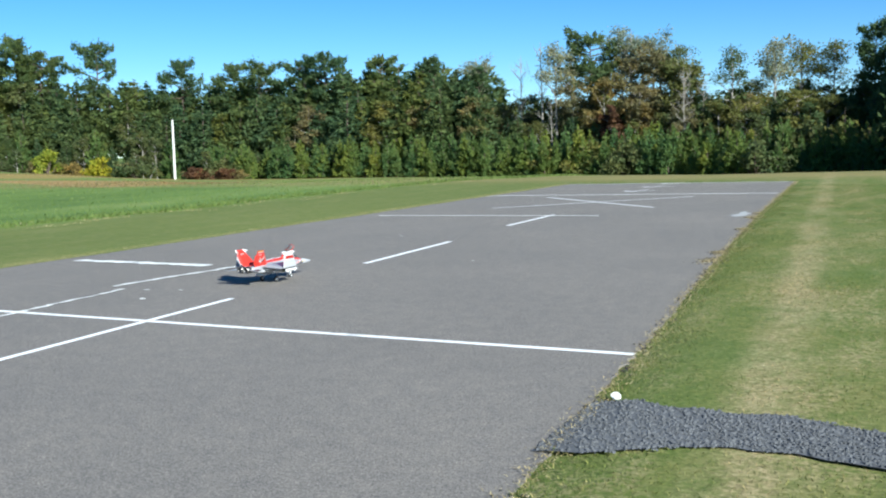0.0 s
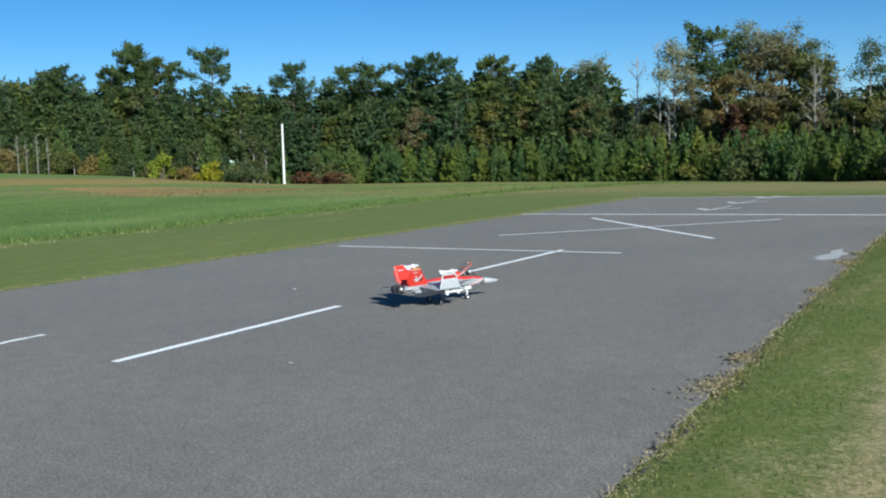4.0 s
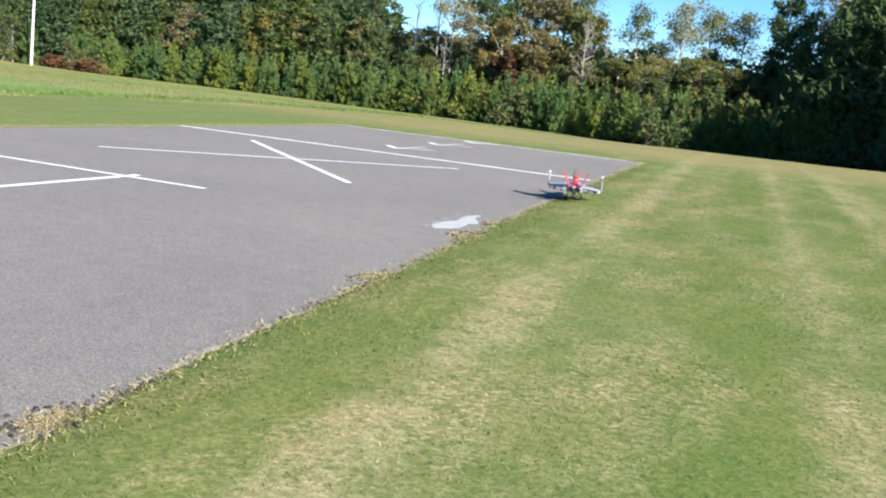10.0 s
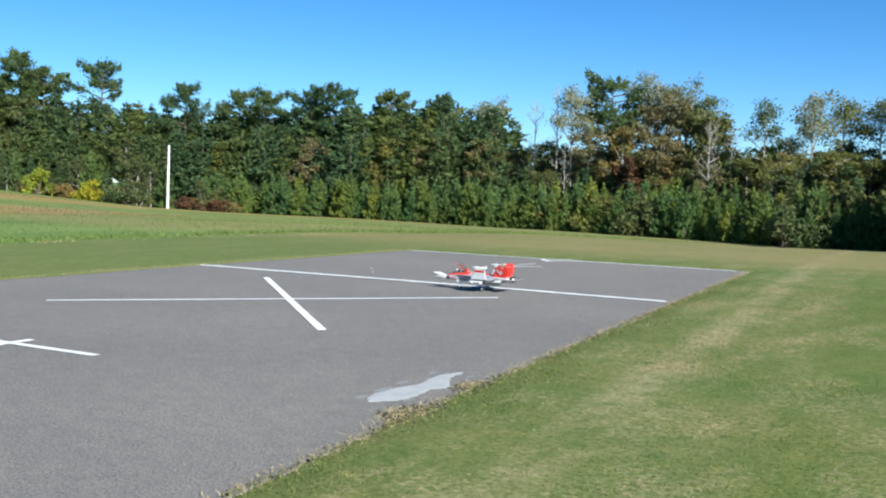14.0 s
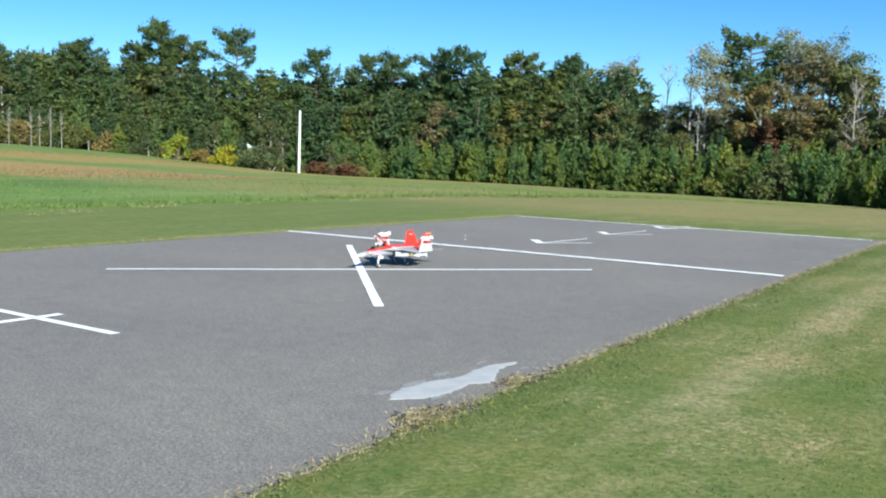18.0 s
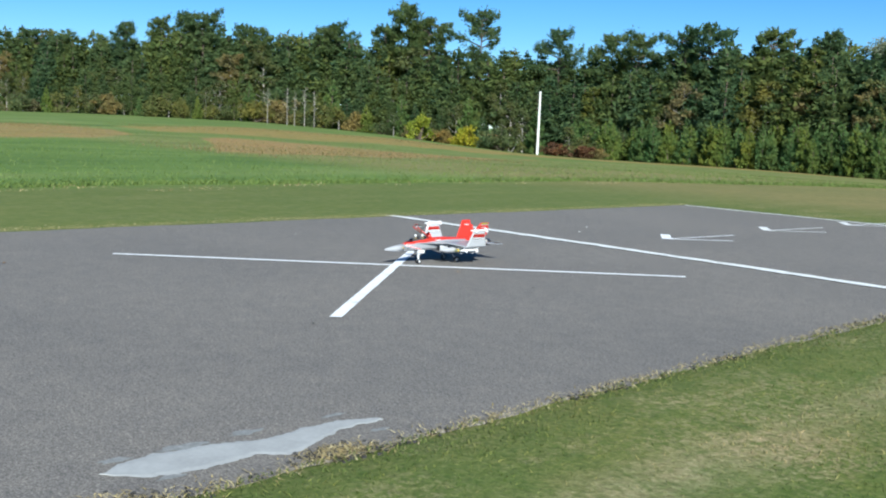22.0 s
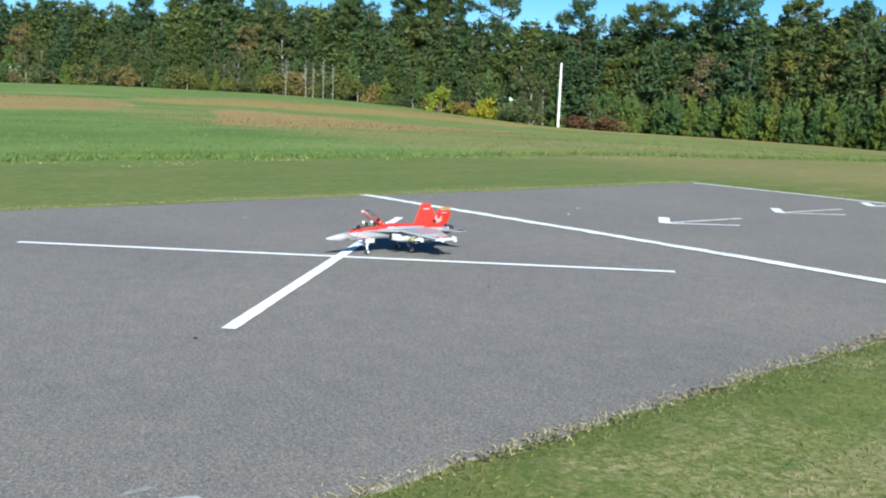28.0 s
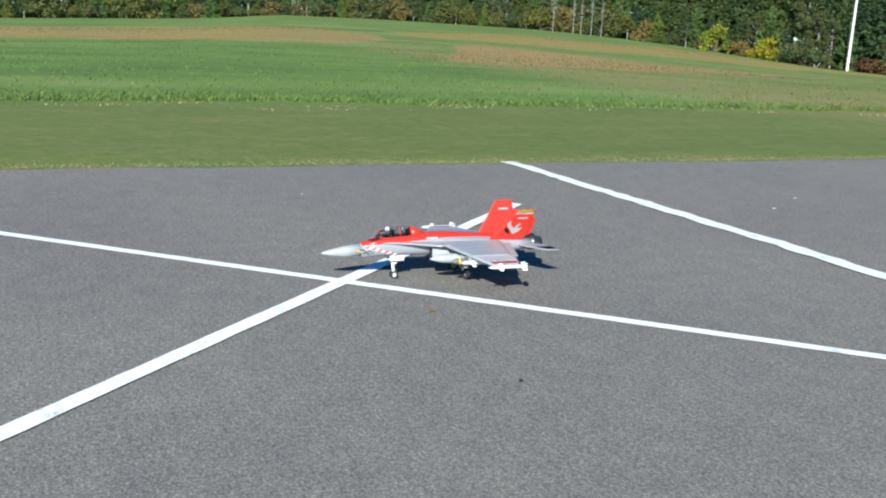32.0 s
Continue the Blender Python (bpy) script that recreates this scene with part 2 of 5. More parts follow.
def weed_bands(n, co, xyz):
    """Where brown weeds stand in bands on the rise: (red-brown, orange)."""
    dx = math_node(n, "SUBTRACT", HUB[0], xyz.outputs["X"])
    dy = math_node(n, "SUBTRACT", xyz.outputs["Y"], HUB[1])
    turn = map_range(n, math_node(n, "MULTIPLY", math_node(n, "ARCTAN2", dx, dy), 180.0 / math.pi), 35.0, 95.0)
    dist = math_node(n, "SQRT", math_node(n, "ADD", math_node(n, "MULTIPLY", dx, dx), math_node(n, "MULTIPLY", dy, dy)), 0.0)
    dist = math_node(n, "ADD", dist, math_node(n, "MULTIPLY", math_node(n, "SUBTRACT", n.noise(co, 0.16, 4.0, 0.65), 0.5), 8.0))
    wedge = between(n, dist, turn, [(36, 95), (44, 70), (50, 44), (56, 37), (60, 37), (62.5, 62)], [(36, 96), (45, 74), (51, 62), (57, 64), (61, 66), (63, 58)])
    brow = between(n, dist, turn, [(66, 60), (68, 50), (73, 46), (80, 49), (95, 48)], [(65.5, 56), (67.5, 78), (73, 88), (80, 92), (95, 90)])
    ochre = between(n, dist, turn, [(36, 118), (44, 110), (50, 86), (56, 74), (60, 76), (65, 76), (69, 92)], [(36, 150), (44, 150), (50, 150), (56, 112), (61, 112), (66, 92), (70, 86)])
    fleck = n.ramp(n.noise(co, 0.5, 4.0, 0.65), [(0.3, (0.45, 0.45, 0.45)), (0.55, (1, 1, 1))])
    red = n.mix(1.0, math_node(n, "MAXIMUM", wedge, math_node(n, "MULTIPLY", brow, 0.75)), fleck, "MULTIPLY")
    return red, n.mix(1.0, ochre, fleck, "MULTIPLY")


def ground_mat():
    """Grass: short and straw-flecked beside the runway, longer and greener in the hayfield."""
    n = Nodes("grass_ground", 0.95, 0.0, 0.15)
    co = n.coords()
    xyz = n.add("ShaderNodeSeparateXYZ")
    n.link(co, xyz.inputs[0])
    near, fine, tuft = lawn_colour(n, co)
    far_st = n.add("ShaderNodeMapping")
    far_st.inputs["Scale"].default_value = (0.20, 0.09, 1.0)
    n.link(co, far_st.inputs["Vector"])
    bands = n.noise(far_st.outputs[0], 1.0, 5.0, 0.6)
    hay = n.ramp(bands, [(0.34, (0.066, 0.125, 0.026)), (0.5, (0.124, 0.200, 0.042)), (0.66, (0.200, 0.252, 0.078))])
    hay = n.mix(0.3, hay, n.ramp(tuft, [(0.3, (0.055, 0.105, 0.024)), (0.7, (0.20, 0.245, 0.08))]))
    plain = n.ramp(bands, [(0.3, (0.098, 0.136, 0.034)), (0.7, (0.165, 0.190, 0.056))])
    plain = n.mix(0.45, plain, n.ramp(tuft, [(0.32, (0.070, 0.102, 0.024)), (0.5, (0.130, 0.158, 0.044)), (0.68, (0.215, 0.215, 0.085))]))
    # beyond the runway's far side the mown strip is even, and the hayfield begins about eight metres out
    strip = n.ramp(map_range(n, xyz.outputs["X"], -10.4, -9.0), [(0.0, (0.7, 0.7, 0.7)), (1.0, (0, 0, 0))])
    near = n.mix(strip, near, plain)
    edge = n.add("ShaderNodeMath")
    edge.operation = "MULTIPLY_ADD"
    n.link(tuft, edge.inputs[0])
    edge.inputs[1].default_value = 2.5
    n.link(xyz.outputs["X"], edge.inputs[2])
    side = n.ramp(map_range(n, edge.outputs[0], -16.2, -14.8), [(0.0, (1, 1, 1)), (1.0, (0, 0, 0))])
    col = n.mix(side, near, hay)
    # rougher, tan grass past the runway's end
    dry_end = n.mix(1.0, n.ramp(map_range(n, xyz.outputs["Y"], 36.2, 41.0), [(0.0, (0, 0, 0)), (1.0, (0.8, 0.8, 0.8))]),
                    n.ramp(bands, [(0.3, (0.55, 0.55, 0.55)), (0.55, (1, 1, 1))]), "MULTIPLY")
    dry_end = n.mix(1.0, dry_end, n.ramp(map_range(n, xyz.outputs["X"], -75.0, -25.0), [(0.0, (0.12, 0.12, 0.12)), (1.0, (1, 1, 1))]), "MULTIPLY")
    red, ochre = weed_bands(n, co, xyz)
    col = n.mix(ochre, col, n.ramp(tuft, [(0.3, (0.190, 0.165, 0.050)), (0.7, (0.360, 0.250, 0.085))]))
    col = n.mix(red, col, n.ramp(tuft, [(0.3, (0.270, 0.158, 0.064)), (0.7, (0.410, 0.255, 0.110))]))
    n.color(n.mix(dry_end, col, n.ramp(tuft, [(0.3, (0.175, 0.155, 0.058)), (0.7, (0.310, 0.250, 0.105))])))
    n.bump(fine, 0.5, 0.02)
    return n.m


def blade_mat(name, hue=None):
    """Grass blades that follow the lawn's colour, each a little different, with light through them."""
    n = Nodes(name, 0.7, 0.0, 0.25)
    geo = n.add("ShaderNodeNewGeometry")
    if hue is None:
        col, _, _ = lawn_colour(n, geo.outputs["Position"])
        col = n.mix(1.0, col, n.ramp(geo.outputs["Random Per Island"], [(0.0, (0.55, 0.66, 0.5)), (0.55, (1.0, 1.0, 0.95)), (0.85, (1.45, 1.30, 1.25)), (1.0, (2.1, 1.75, 1.8))]), "MULTIPLY")
    else:
        col = n.ramp(geo.outputs["Random Per Island"], [(i / (len(hue) - 1), c) for i, c in enumerate(hue)])
    if name == "hay_blades":
        xyz = n.add("ShaderNodeSeparateXYZ")
        n.link(geo.outputs["Position"], xyz.inputs[0])
        red, ochre = weed_bands(n, geo.outputs["Position"], xyz)
        col = n.mix(math_node(n, "MAXIMUM", red, ochre), col,
                    n.ramp(geo.outputs["Random Per Island"], [(0.0, (0.215, 0.140, 0.052)), (0.6, (0.310, 0.200, 0.084)), (1.0, (0.40, 0.26, 0.115))]))
    n.color(col)
    trans = n.add("ShaderNodeBsdfTranslucent")
    n.link(col, trans.inputs["Color"])
    mixer = n.add("ShaderNodeMixShader", Fac=0.3)
    n.link(n.b.outputs[0], mixer.inputs[1])
    n.link(trans.outputs[0], mixer.inputs[2])
    n.link(mixer.outputs[0], n.t.nodes["Material Output"].inputs["Surface"])
    return n.m


def map_range(n, value, lo, hi):
    r = n.add("ShaderNodeMapRange")
    r.inputs["From Min"].default_value, r.inputs["From Max"].default_value = lo, hi
    n.link(value, r.inputs["Value"])
    return r.outputs[0]


ASPHALT = asphalt_mat()
LINE = line_mat("white_line_paint", (0.86, 0.86, 0.86), 0.1)
LINE_OLD = line_mat("worn_line_paint", (0.80, 0.80, 0.77), 0.25)
PATCH = paint("cement_patch", (0.40, 0.405, 0.40), 0.9, 0, 0.10, 5.0, 0.2)
SMEAR = paint("cement_smear", (0.27, 0.275, 0.27), 0.9, 0, 0.2, 25.0, 0.2)
GROUND = ground_mat()
BARK_PINE = bark_mat("pine_bark", (0.06, 0.045, 0.035), (0.16, 0.125, 0.10))
BARK_PALE = bark_mat("pale_bark", (0.20, 0.18, 0.15), (0.42, 0.39, 0.35))
PINE = leaf_mat("pine_needles", (0.098, 0.135, 0.062), (0.120, 0.168, 0.070), (0.148, 0.198, 0.080), 0.58)
YOUNG = leaf_mat("young_pine_needles", (0.118, 0.178, 0.062), (0.150, 0.222, 0.070), (0.195, 0.258, 0.086), 0.58)
OLIVE = leaf_mat("olive_leaves", (0.130, 0.148, 0.058), (0.165, 0.182, 0.068), (0.215, 0.215, 0.086), 0.55)
AUTUMN = leaf_mat("autumn_leaves", (0.185, 0.160, 0.078), (0.235, 0.198, 0.095), (0.290, 0.245, 0.125), 0.55)
RED_LEAF = leaf_mat("red_leaves", (0.120, 0.056, 0.034), (0.18, 0.082, 0.046), (0.23, 0.125, 0.064))
YELLOW_LEAF = leaf_mat("yellow_leaves", (0.15, 0.20, 0.026), (0.26, 0.30, 0.042), (0.36, 0.37, 0.066))
PALE_LEAF = leaf_mat("pale_leaves", (0.23, 0.235, 0.145), (0.30, 0.305, 0.195), (0.37, 0.355, 0.24))
LAWN_BLADE = blade_mat("lawn_blades")
STRAW_BLADE = blade_mat("straw_blades", ((0.22, 0.17, 0.07), (0.42, 0.34, 0.17), (0.58, 0.50, 0.30)))
HAY_BLADE = blade_mat("hay_blades", ((0.112, 0.168, 0.038), (0.145, 0.205, 0.048), (0.185, 0.232, 0.066)))
WEED_BLADE = blade_mat("weed_blades", ((0.105, 0.125, 0.042), (0.19, 0.145, 0.060), (0.25, 0.180, 0.085)))
RUBBLE = paint("asphalt_rubble", (0.055, 0.053, 0.052), 0.95, 0, 0.35, 30.0, 0.2)
GRAVEL = paint("gravel_stone", (0.125, 0.130, 0.138), 0.9, 0, 0.26, 40.0, 0.25)


# ---- helpers for meshes ----
def part(name, bm, material, parent=None, label="", smooth=False):
    """Links a bmesh as one mesh object."""
    me = bpy.data.meshes.new(name)
    bm.normal_update()
    bm.to_mesh(me)
    bm.free()
    for m in material if isinstance(material, (list, tuple)) else (material,):
        me.materials.append(m)
    if smooth:
        me.shade_smooth()
    ob = new(name, me)
    ob.parent = parent
    return tagged(ob, label)


def raw(name, verts, faces, material, parent=None, label=""):
    me = bpy.data.meshes.new(name)
    me.from_pydata([tuple(v) for v in verts], [], faces)
    me.materials.append(material)
    me.update()
    ob = new(name, me)
    ob.parent = parent
    return tagged(ob, label)


def ramp1(x, xs, ys):
    return float(np.interp(x, xs, ys))


# ---- the lie of the land ----
RUNWAY_L, RUNWAY_Y0, RUNWAY_Y1 = -9.74, -40.0, 35.9


def runway_right(y):
    return ramp1(y, [-40, 3.5, 6.5, 9, 14, 21, 36], [3.4, 1.16, 0.92, 0.66, 0.18, -0.44, -1.54])


# height of the wood's edge, and its distance, by the direction seen from the runway's middle (0 ahead, left positive)
AZ = [-180, -60, -10, 7, 26, 45, 48, 52, 60, 70, 75, 79, 90, 120, 180]
AZ_H = [-3.0, -3.0, -3.4, -3.5, -3.5, -3.3, -2.6, -1.0, 0.9, 1.6, 1.6, 0.2, -1.6, -2.0, -3.0]
AZ_R = [150, 150, 103, 103, 130, 170, 178, 186, 190, 198, 200, 205, 210, 200, 150]


def lay(x, y):
    """Height of the ground."""
    dx, dy = x - HUB[0], y - HUB[1]
    az = math.degrees(math.atan2(-dx, dy))
    far = ramp1(az, AZ, AZ_R)
    out = math.hypot(max(RUNWAY_L - 9 - x, 0, x - 6), max(y - RUNWAY_Y1 - 2, 0, RUNWAY_Y0 - y))
    reach = max(far - 13, 30)
    s = min(out / reach, 1.6)
    h = ramp1(az, AZ, AZ_H) * s ** 1.15
    return h + (0.10 * noise.noise((x * 0.06, y * 0.06, 0)) + 0.35 * noise.noise((x * 0.012, y * 0.012, 3))) * min(out / 25, 1)


def build_ground():
    """One sheet, fine beside the runway and coarse towards the horizon; it dips under the asphalt."""
    def axis(centre, fine, near, far):
        a, step = [0.0], fine
        while a[-1] < far:
            if a[-1] > near:
                step *= 1.13
            a.append(a[-1] + step)
        return [centre - v for v in reversed(a[1:])] + [centre + v for v in a]
    xs, ys = axis(-2.0, 0.33, 9.0, 2600), axis(14.0, 0.4, 24.0, 2600)
    verts, faces = [], []
    for y in ys:
        right = runway_right(y)
        for x in xs:
            z = lay(x, y)
            if RUNWAY_Y0 - 0.3 < y < RUNWAY_Y1 + 0.3 and RUNWAY_L - 0.2 < x < right + 0.2:
                inside = min(x - RUNWAY_L, right - x, RUNWAY_Y1 - y, y - RUNWAY_Y0)
                z -= 0.06 * min(max((inside + 0.05) / 0.3, 0), 1)
            else:
                z += 0.018 + 0.012 * noise.noise((x * 0.9, y * 0.9, 7))
            verts.append((x, y, z))
    w = len(xs)
    for j in range(len(ys) - 1):
        for i in range(w - 1):
            a = j * w + i
            faces.append((a, a + 1, a + w + 1, a + w))
    g = raw("ground", verts, faces, GROUND)
    g.data.shade_smooth()
    tagged(g, "mown grass and green hayfield falling away to the woods", "ground", kind="structure")


def build_runway():
    """Asphalt slab with a crumbling, ragged rim."""
    rnd = random.Random(4)
    right, left = [], []
    y = RUNWAY_Y0
    while y < RUNWAY_Y1:
        n1 = noise.noise((y * 0.9, 1.3, 0)) * 0.06 + noise.noise((y * 4.5, 8.3, 0)) * 0.05
        right.append((runway_right(y) + n1 + rnd.uniform(-0.02, 0.02), y))
        left.append((RUNWAY_L + noise.noise((y * 0.8, 5.3, 0)) * 0.07 + noise.noise((y * 4, 9.3, 0)) * 0.05, y))
        y += 0.12
    top = []
    x = RUNWAY_L
    while x < runway_right(RUNWAY_Y1):
        top.append((x, RUNWAY_Y1 + noise.noise((x * 1.2, 2.2, 0)) * 0.06))
        x += 0.15
    verts, faces = [], []
    n = len(right)
    for (xr, yr), (xl, yl) in zip(right, left):
        verts += [(xl, yl, -0.09), (xl, yl, 0), (xr, yr, 0), (xr, yr, -0.09)]
    for i in range(n - 1):
        a, b = 4 * i, 4 * i + 4
        for k in range(3):
            faces.append((a + k, a + k + 1, b + k + 1, b + k))
    k0 = len(verts)
    # far end, a ragged strip
    y_last = right[-1][1]
    for x, yy in top:
        verts += [(x, y_last, 0), (x, yy, 0), (x, yy, -0.09)]
    for i in range(len(top) - 1):
        a, b = k0 + 3 * i, k0 + 3 * i + 3
        faces += [(a, b, b + 1, a + 1), (a + 1, b + 1, b + 2, a + 2)]
    r = raw("runway", verts, faces, ASPHALT)
    return tagged(r, "grey asphalt model-aircraft runway with a crumbling edge", "runway", kind="structure")


def stripe(a, b, width, material, label, name="runway_line", wobble=0.003, seed=1, z=0.004, bow=0.0):
    """A painted line from a to b with slightly uneven edges."""
    rnd = random.Random(seed)
    z += 0.0007 * (seed % 9)
    a, b = Vector((*a, 0)), Vector((*b, 0))
    d = (b - a).normalized()
    s = Vector((-d.y, d.x, 0))
    n = max(int((b - a).length / 0.12), 2)
    verts, faces = [], []
    for i in range(n + 1):
        p = a.lerp(b, i / n)
        o = wobble * 1.2 * noise.noise((i * 0.10, seed * 3.1, 0)) + bow * math.sin(math.pi * i / n)
        w1, w2 = (width / 2 + rnd.uniform(-wobble, wobble) for _ in (0, 1))
        verts += [p + s * (w1 + o) + Vector((0, 0, z)), p - s * (w2 - o) + Vector((0, 0, z))]
        if i:
            k = 2 * i
            faces.append((k - 2, k - 1, k + 1, k))
    ob = raw(name, verts, faces, material)
    return tagged(ob, label, "runway marking", "runway markings", "structure")


def build_markings():
    W = "white painted line on grey asphalt"
    stripe((-9.6, 6.98), (0.88, 6.72), 0.085, LINE, W, seed=1)
    stripe((-3.75, 2.2), (-4.14, 8.30), 0.085, LINE, W, seed=2)
    stripe((-4.34, 11.545), (-4.49, 14.625), 0.095, LINE, W, seed=3)
    stripe((-4.73, 17.73), (-4.80, 20.60), 0.095, LINE, W, seed=4)
    stripe((-9.13, 20.31), (-3.69, 20.36), 0.09, LINE_OLD, W, seed=5)
    stripe((-7.23, 22.77), (-3.16, 27.19), 0.085, LINE, W, seed=6)
    stripe((-7.38, 27.22), (-3.12, 22.87), 0.098, LINE, "broad white painted line on grey asphalt", seed=7)
    stripe((-9.84, 28.34), (-1.10, 28.48), 0.17, LINE_OLD, "wide worn white line on grey asphalt", wobble=0.020, seed=8, bow=0.05)
    stripe((-9.7, 35.78), (-1.75, 35.72), 0.10, LINE_OLD, "faded white line along the end of the runway", wobble=0.02, seed=9)
    # figures seven-like: a short foot and two converging strokes
    for k, (ox, oy) in enumerate(((0, 0), (-0.1, 2.62), (-0.05, 5.0))):
        m = LINE if k == 0 else LINE_OLD
        stripe((-6.04 + ox, 30.5 + oy), (-5.62 + ox, 30.02 + oy), 0.14, m, "short white stroke of a painted runway figure", seed=10 + k)
        stripe((-5.62 + ox, 30.02 + oy), (-5.05 + ox, 30.75 + oy), 0.06, m, "white stroke of a painted runway figure", seed=20 + k)
        stripe((-5.62 + ox, 30.10 + oy), (-5.52 + ox, 31.45 + oy), 0.05, m, "thin white stroke of a painted runway figure", seed=30 + k)
    # filled cracks near the start
    stripe((-5.70, 5.0), (-5.93, 7.4), 0.07, LINE_OLD, "pale filled crack in the asphalt", "filled_crack", 0.03, 41)
    stripe((-5.93, 7.4), (-6.02, 8.6), 0.06, LINE_OLD, "pale filled crack in the asphalt", "filled_crack", 0.03, 42)
    stripe((-6.35, 8.75), (-6.05, 10.9), 0.08, LINE_OLD, "pale filled crack in the asphalt", "filled_crack", 0.03, 43)
    stripe((-6.05, 10.9), (-6.12, 12.15), 0.07, LINE_OLD, "pale filled crack in the asphalt", "filled_crack", 0.02, 45)
    stripe((-9.3, 11.05), (-6.55, 10.85), 0.20, LINE_OLD, "pale filled crack in the asphalt", "filled_crack", 0.04, 44)


def build_patch():
    """Light cement mend at the runway's rim: a broad tongue with a narrow, ragged neck."""
    n = 120
    inner = [(-0.79, 20.195), (-0.87, 20.305), (-0.91, 20.475), (-0.89, 20.745), (-0.83, 20.985), (-0.87, 21.185), (-0.89, 21.425), (-0.82, 21.615)]
    outer = [(-0.77, 20.185), (-0.71, 20.255), (-0.63, 20.345), (-0.61, 20.605), (-0.65, 20.845), (-0.56, 20.955), (-0.64, 21.125), (-0.76, 21.355), (-0.78, 21.585)]
    ys = (20.185, 21.615)
    verts, faces = [], []
    for i in range(n + 1):
        f = i / n
        y = ys[0] + (ys[-1] - ys[0]) * f
        lo = ramp1(y, [q[1] for q in inner], [q[0] for q in inner]) + 0.012 * noise.noise((f * 22, 0.5, 0)) + 0.014 * noise.noise((f * 75, 2.5, 0))
        hi = ramp1(y, [q[1] for q in outer], [q[0] for q in outer]) + 0.016 * noise.noise((f * 22, 4.5, 0)) + 0.014 * noise.noise((f * 70, 6.5, 0))
        lo, hi = min(lo, hi - 0.004), max(hi, lo + 0.004)
        w = hi - lo
        verts += [(lo, y, 0.003), (lo + 0.14 * w, y, 0.006), (hi - 0.14 * w, y, 0.006), (hi, y, 0.003)]
        if i:
            k = 4 * i
            for j in range(3):
                faces.append((k - 4 + j, k - 3 + j, k + 1 + j, k + j))
    tagged(raw("cement_patch", verts, faces, PATCH), "pale grey cement patch on the asphalt rim", "cement patch", kind="structure")
    # thin smears left round the mend by the trowel
    rnd = random.Random(6)
    for x, y, r in ((-0.93, 20.62, 0.10), (-0.97, 20.95, 0.08), (-0.92, 20.30, 0.07), (-0.60, 20.42, 0.06), (-0.98, 21.45, 0.06), (-0.66, 21.5, 0.05)):
        bm = bmesh.new()
        ring = [(x + math.cos(a) * r * rnd.uniform(0.25, 0.6), y + math.sin(a) * r * rnd.uniform(0.6, 1.5), 0.0022) for a in (k * math.pi / 8 for k in range(16))]
        bm.faces.new([bm.verts.new(p) for p in ring])
        tagged(part("cement_smear", bm, SMEAR), "thin cement smear on the asphalt", "cement patch", kind="structure")


build_ground()
RUNWAY = build_runway()
build_markings()
build_patch()


# ---- woods ----
def leaf_cloud(rng, centres, radii, count, size, flat=0.8):
    """Small leaf faces strewn in loose balls; returns verts and faces."""
    centres, radii = np.asarray(centres), np.asarray(radii)
    k = rng.choice(len(centres), count, p=radii**2 / (radii**2).sum())
    d = rng.normal(size=(count, 3))
    d /= np.linalg.norm(d, axis=1, keepdims=True)
    p = centres[k] + d * (rng.random(count) ** 0.45 * radii[k] * (0.75 + 0.5 * rng.random(count)))[:, None] * np.array([1, 1, flat])
    face = 0.2 * d + rng.normal(scale=0.7, size=(count, 3)) + np.array([0, 0, 0.5])
    face /= np.linalg.norm(face, axis=1, keepdims=True)
    u = np.cross(face, rng.normal(size=(count, 3)))
    u /= np.linalg.norm(u, axis=1, keepdims=True) + 1e-6
    v = np.cross(face, u)
    s = size * (0.6 + 0.9 * rng.random(count))[:, None]
    verts = np.stack([p - u * s, p + u * s * 0.8 - v * s * 0.55, p + u * s * 0.3 + v * s * 0.9], 1).reshape(-1, 3)
    return verts, [(3 * i, 3 * i + 1, 3 * i + 2) for i in range(count)]


def sprays(rng, boughs, count, size, lift=0.3, up=0.5):
    """Needle tufts along flat boughs (base, tip, half width, half depth); returns verts and faces."""
    base = np.array([tuple(b[0]) for b in boughs])
    run = np.array([tuple(b[1]) for b in boughs]) - base
    wide, deep = np.array([b[2] for b in boughs]), np.array([b[3] for b in boughs])
    length = np.linalg.norm(run, axis=1)
    area = (length + wide) * (wide + deep)
    k = rng.choice(len(boughs), count, p=area / area.sum())
    ahead = run[k] / (length[k] + 1e-6)[:, None]
    f = 0.15 + 0.9 * rng.random(count) ** 0.6
    across = np.cross(ahead, (0, 0, 1.0))
    across /= np.linalg.norm(across, axis=1, keepdims=True) + 1e-6
    side = rng.normal(size=count) * 0.55 * wide[k] * (0.45 + 0.75 * np.sin(np.pi * np.clip(f, 0, 1) ** 0.8))
    p = base[k] + run[k] * f[:, None] + across * side[:, None]
    p[:, 2] += rng.normal(size=count) * 0.5 * deep[k] - 0.10 * np.abs(side)
    point = ahead * 0.6 + rng.normal(scale=0.55, size=(count, 3)) + np.array([0, 0, lift])
    point /= np.linalg.norm(point, axis=1, keepdims=True) + 1e-6
    face = rng.normal(scale=0.6, size=(count, 3)) + np.array([0, 0, up])
    v = np.cross(face, point)
    v /= np.linalg.norm(v, axis=1, keepdims=True) + 1e-6
    s = size * (0.65 + 0.8 * rng.random(count))[:, None]
    verts = np.stack([p - point * s * 0.6 - v * s * 0.42, p - point * s * 0.6 + v * s * 0.42, p + point * s * 1.1], 1).reshape(-1, 3)
    return verts, [(3 * i, 3 * i + 1, 3 * i + 2) for i in range(count)]


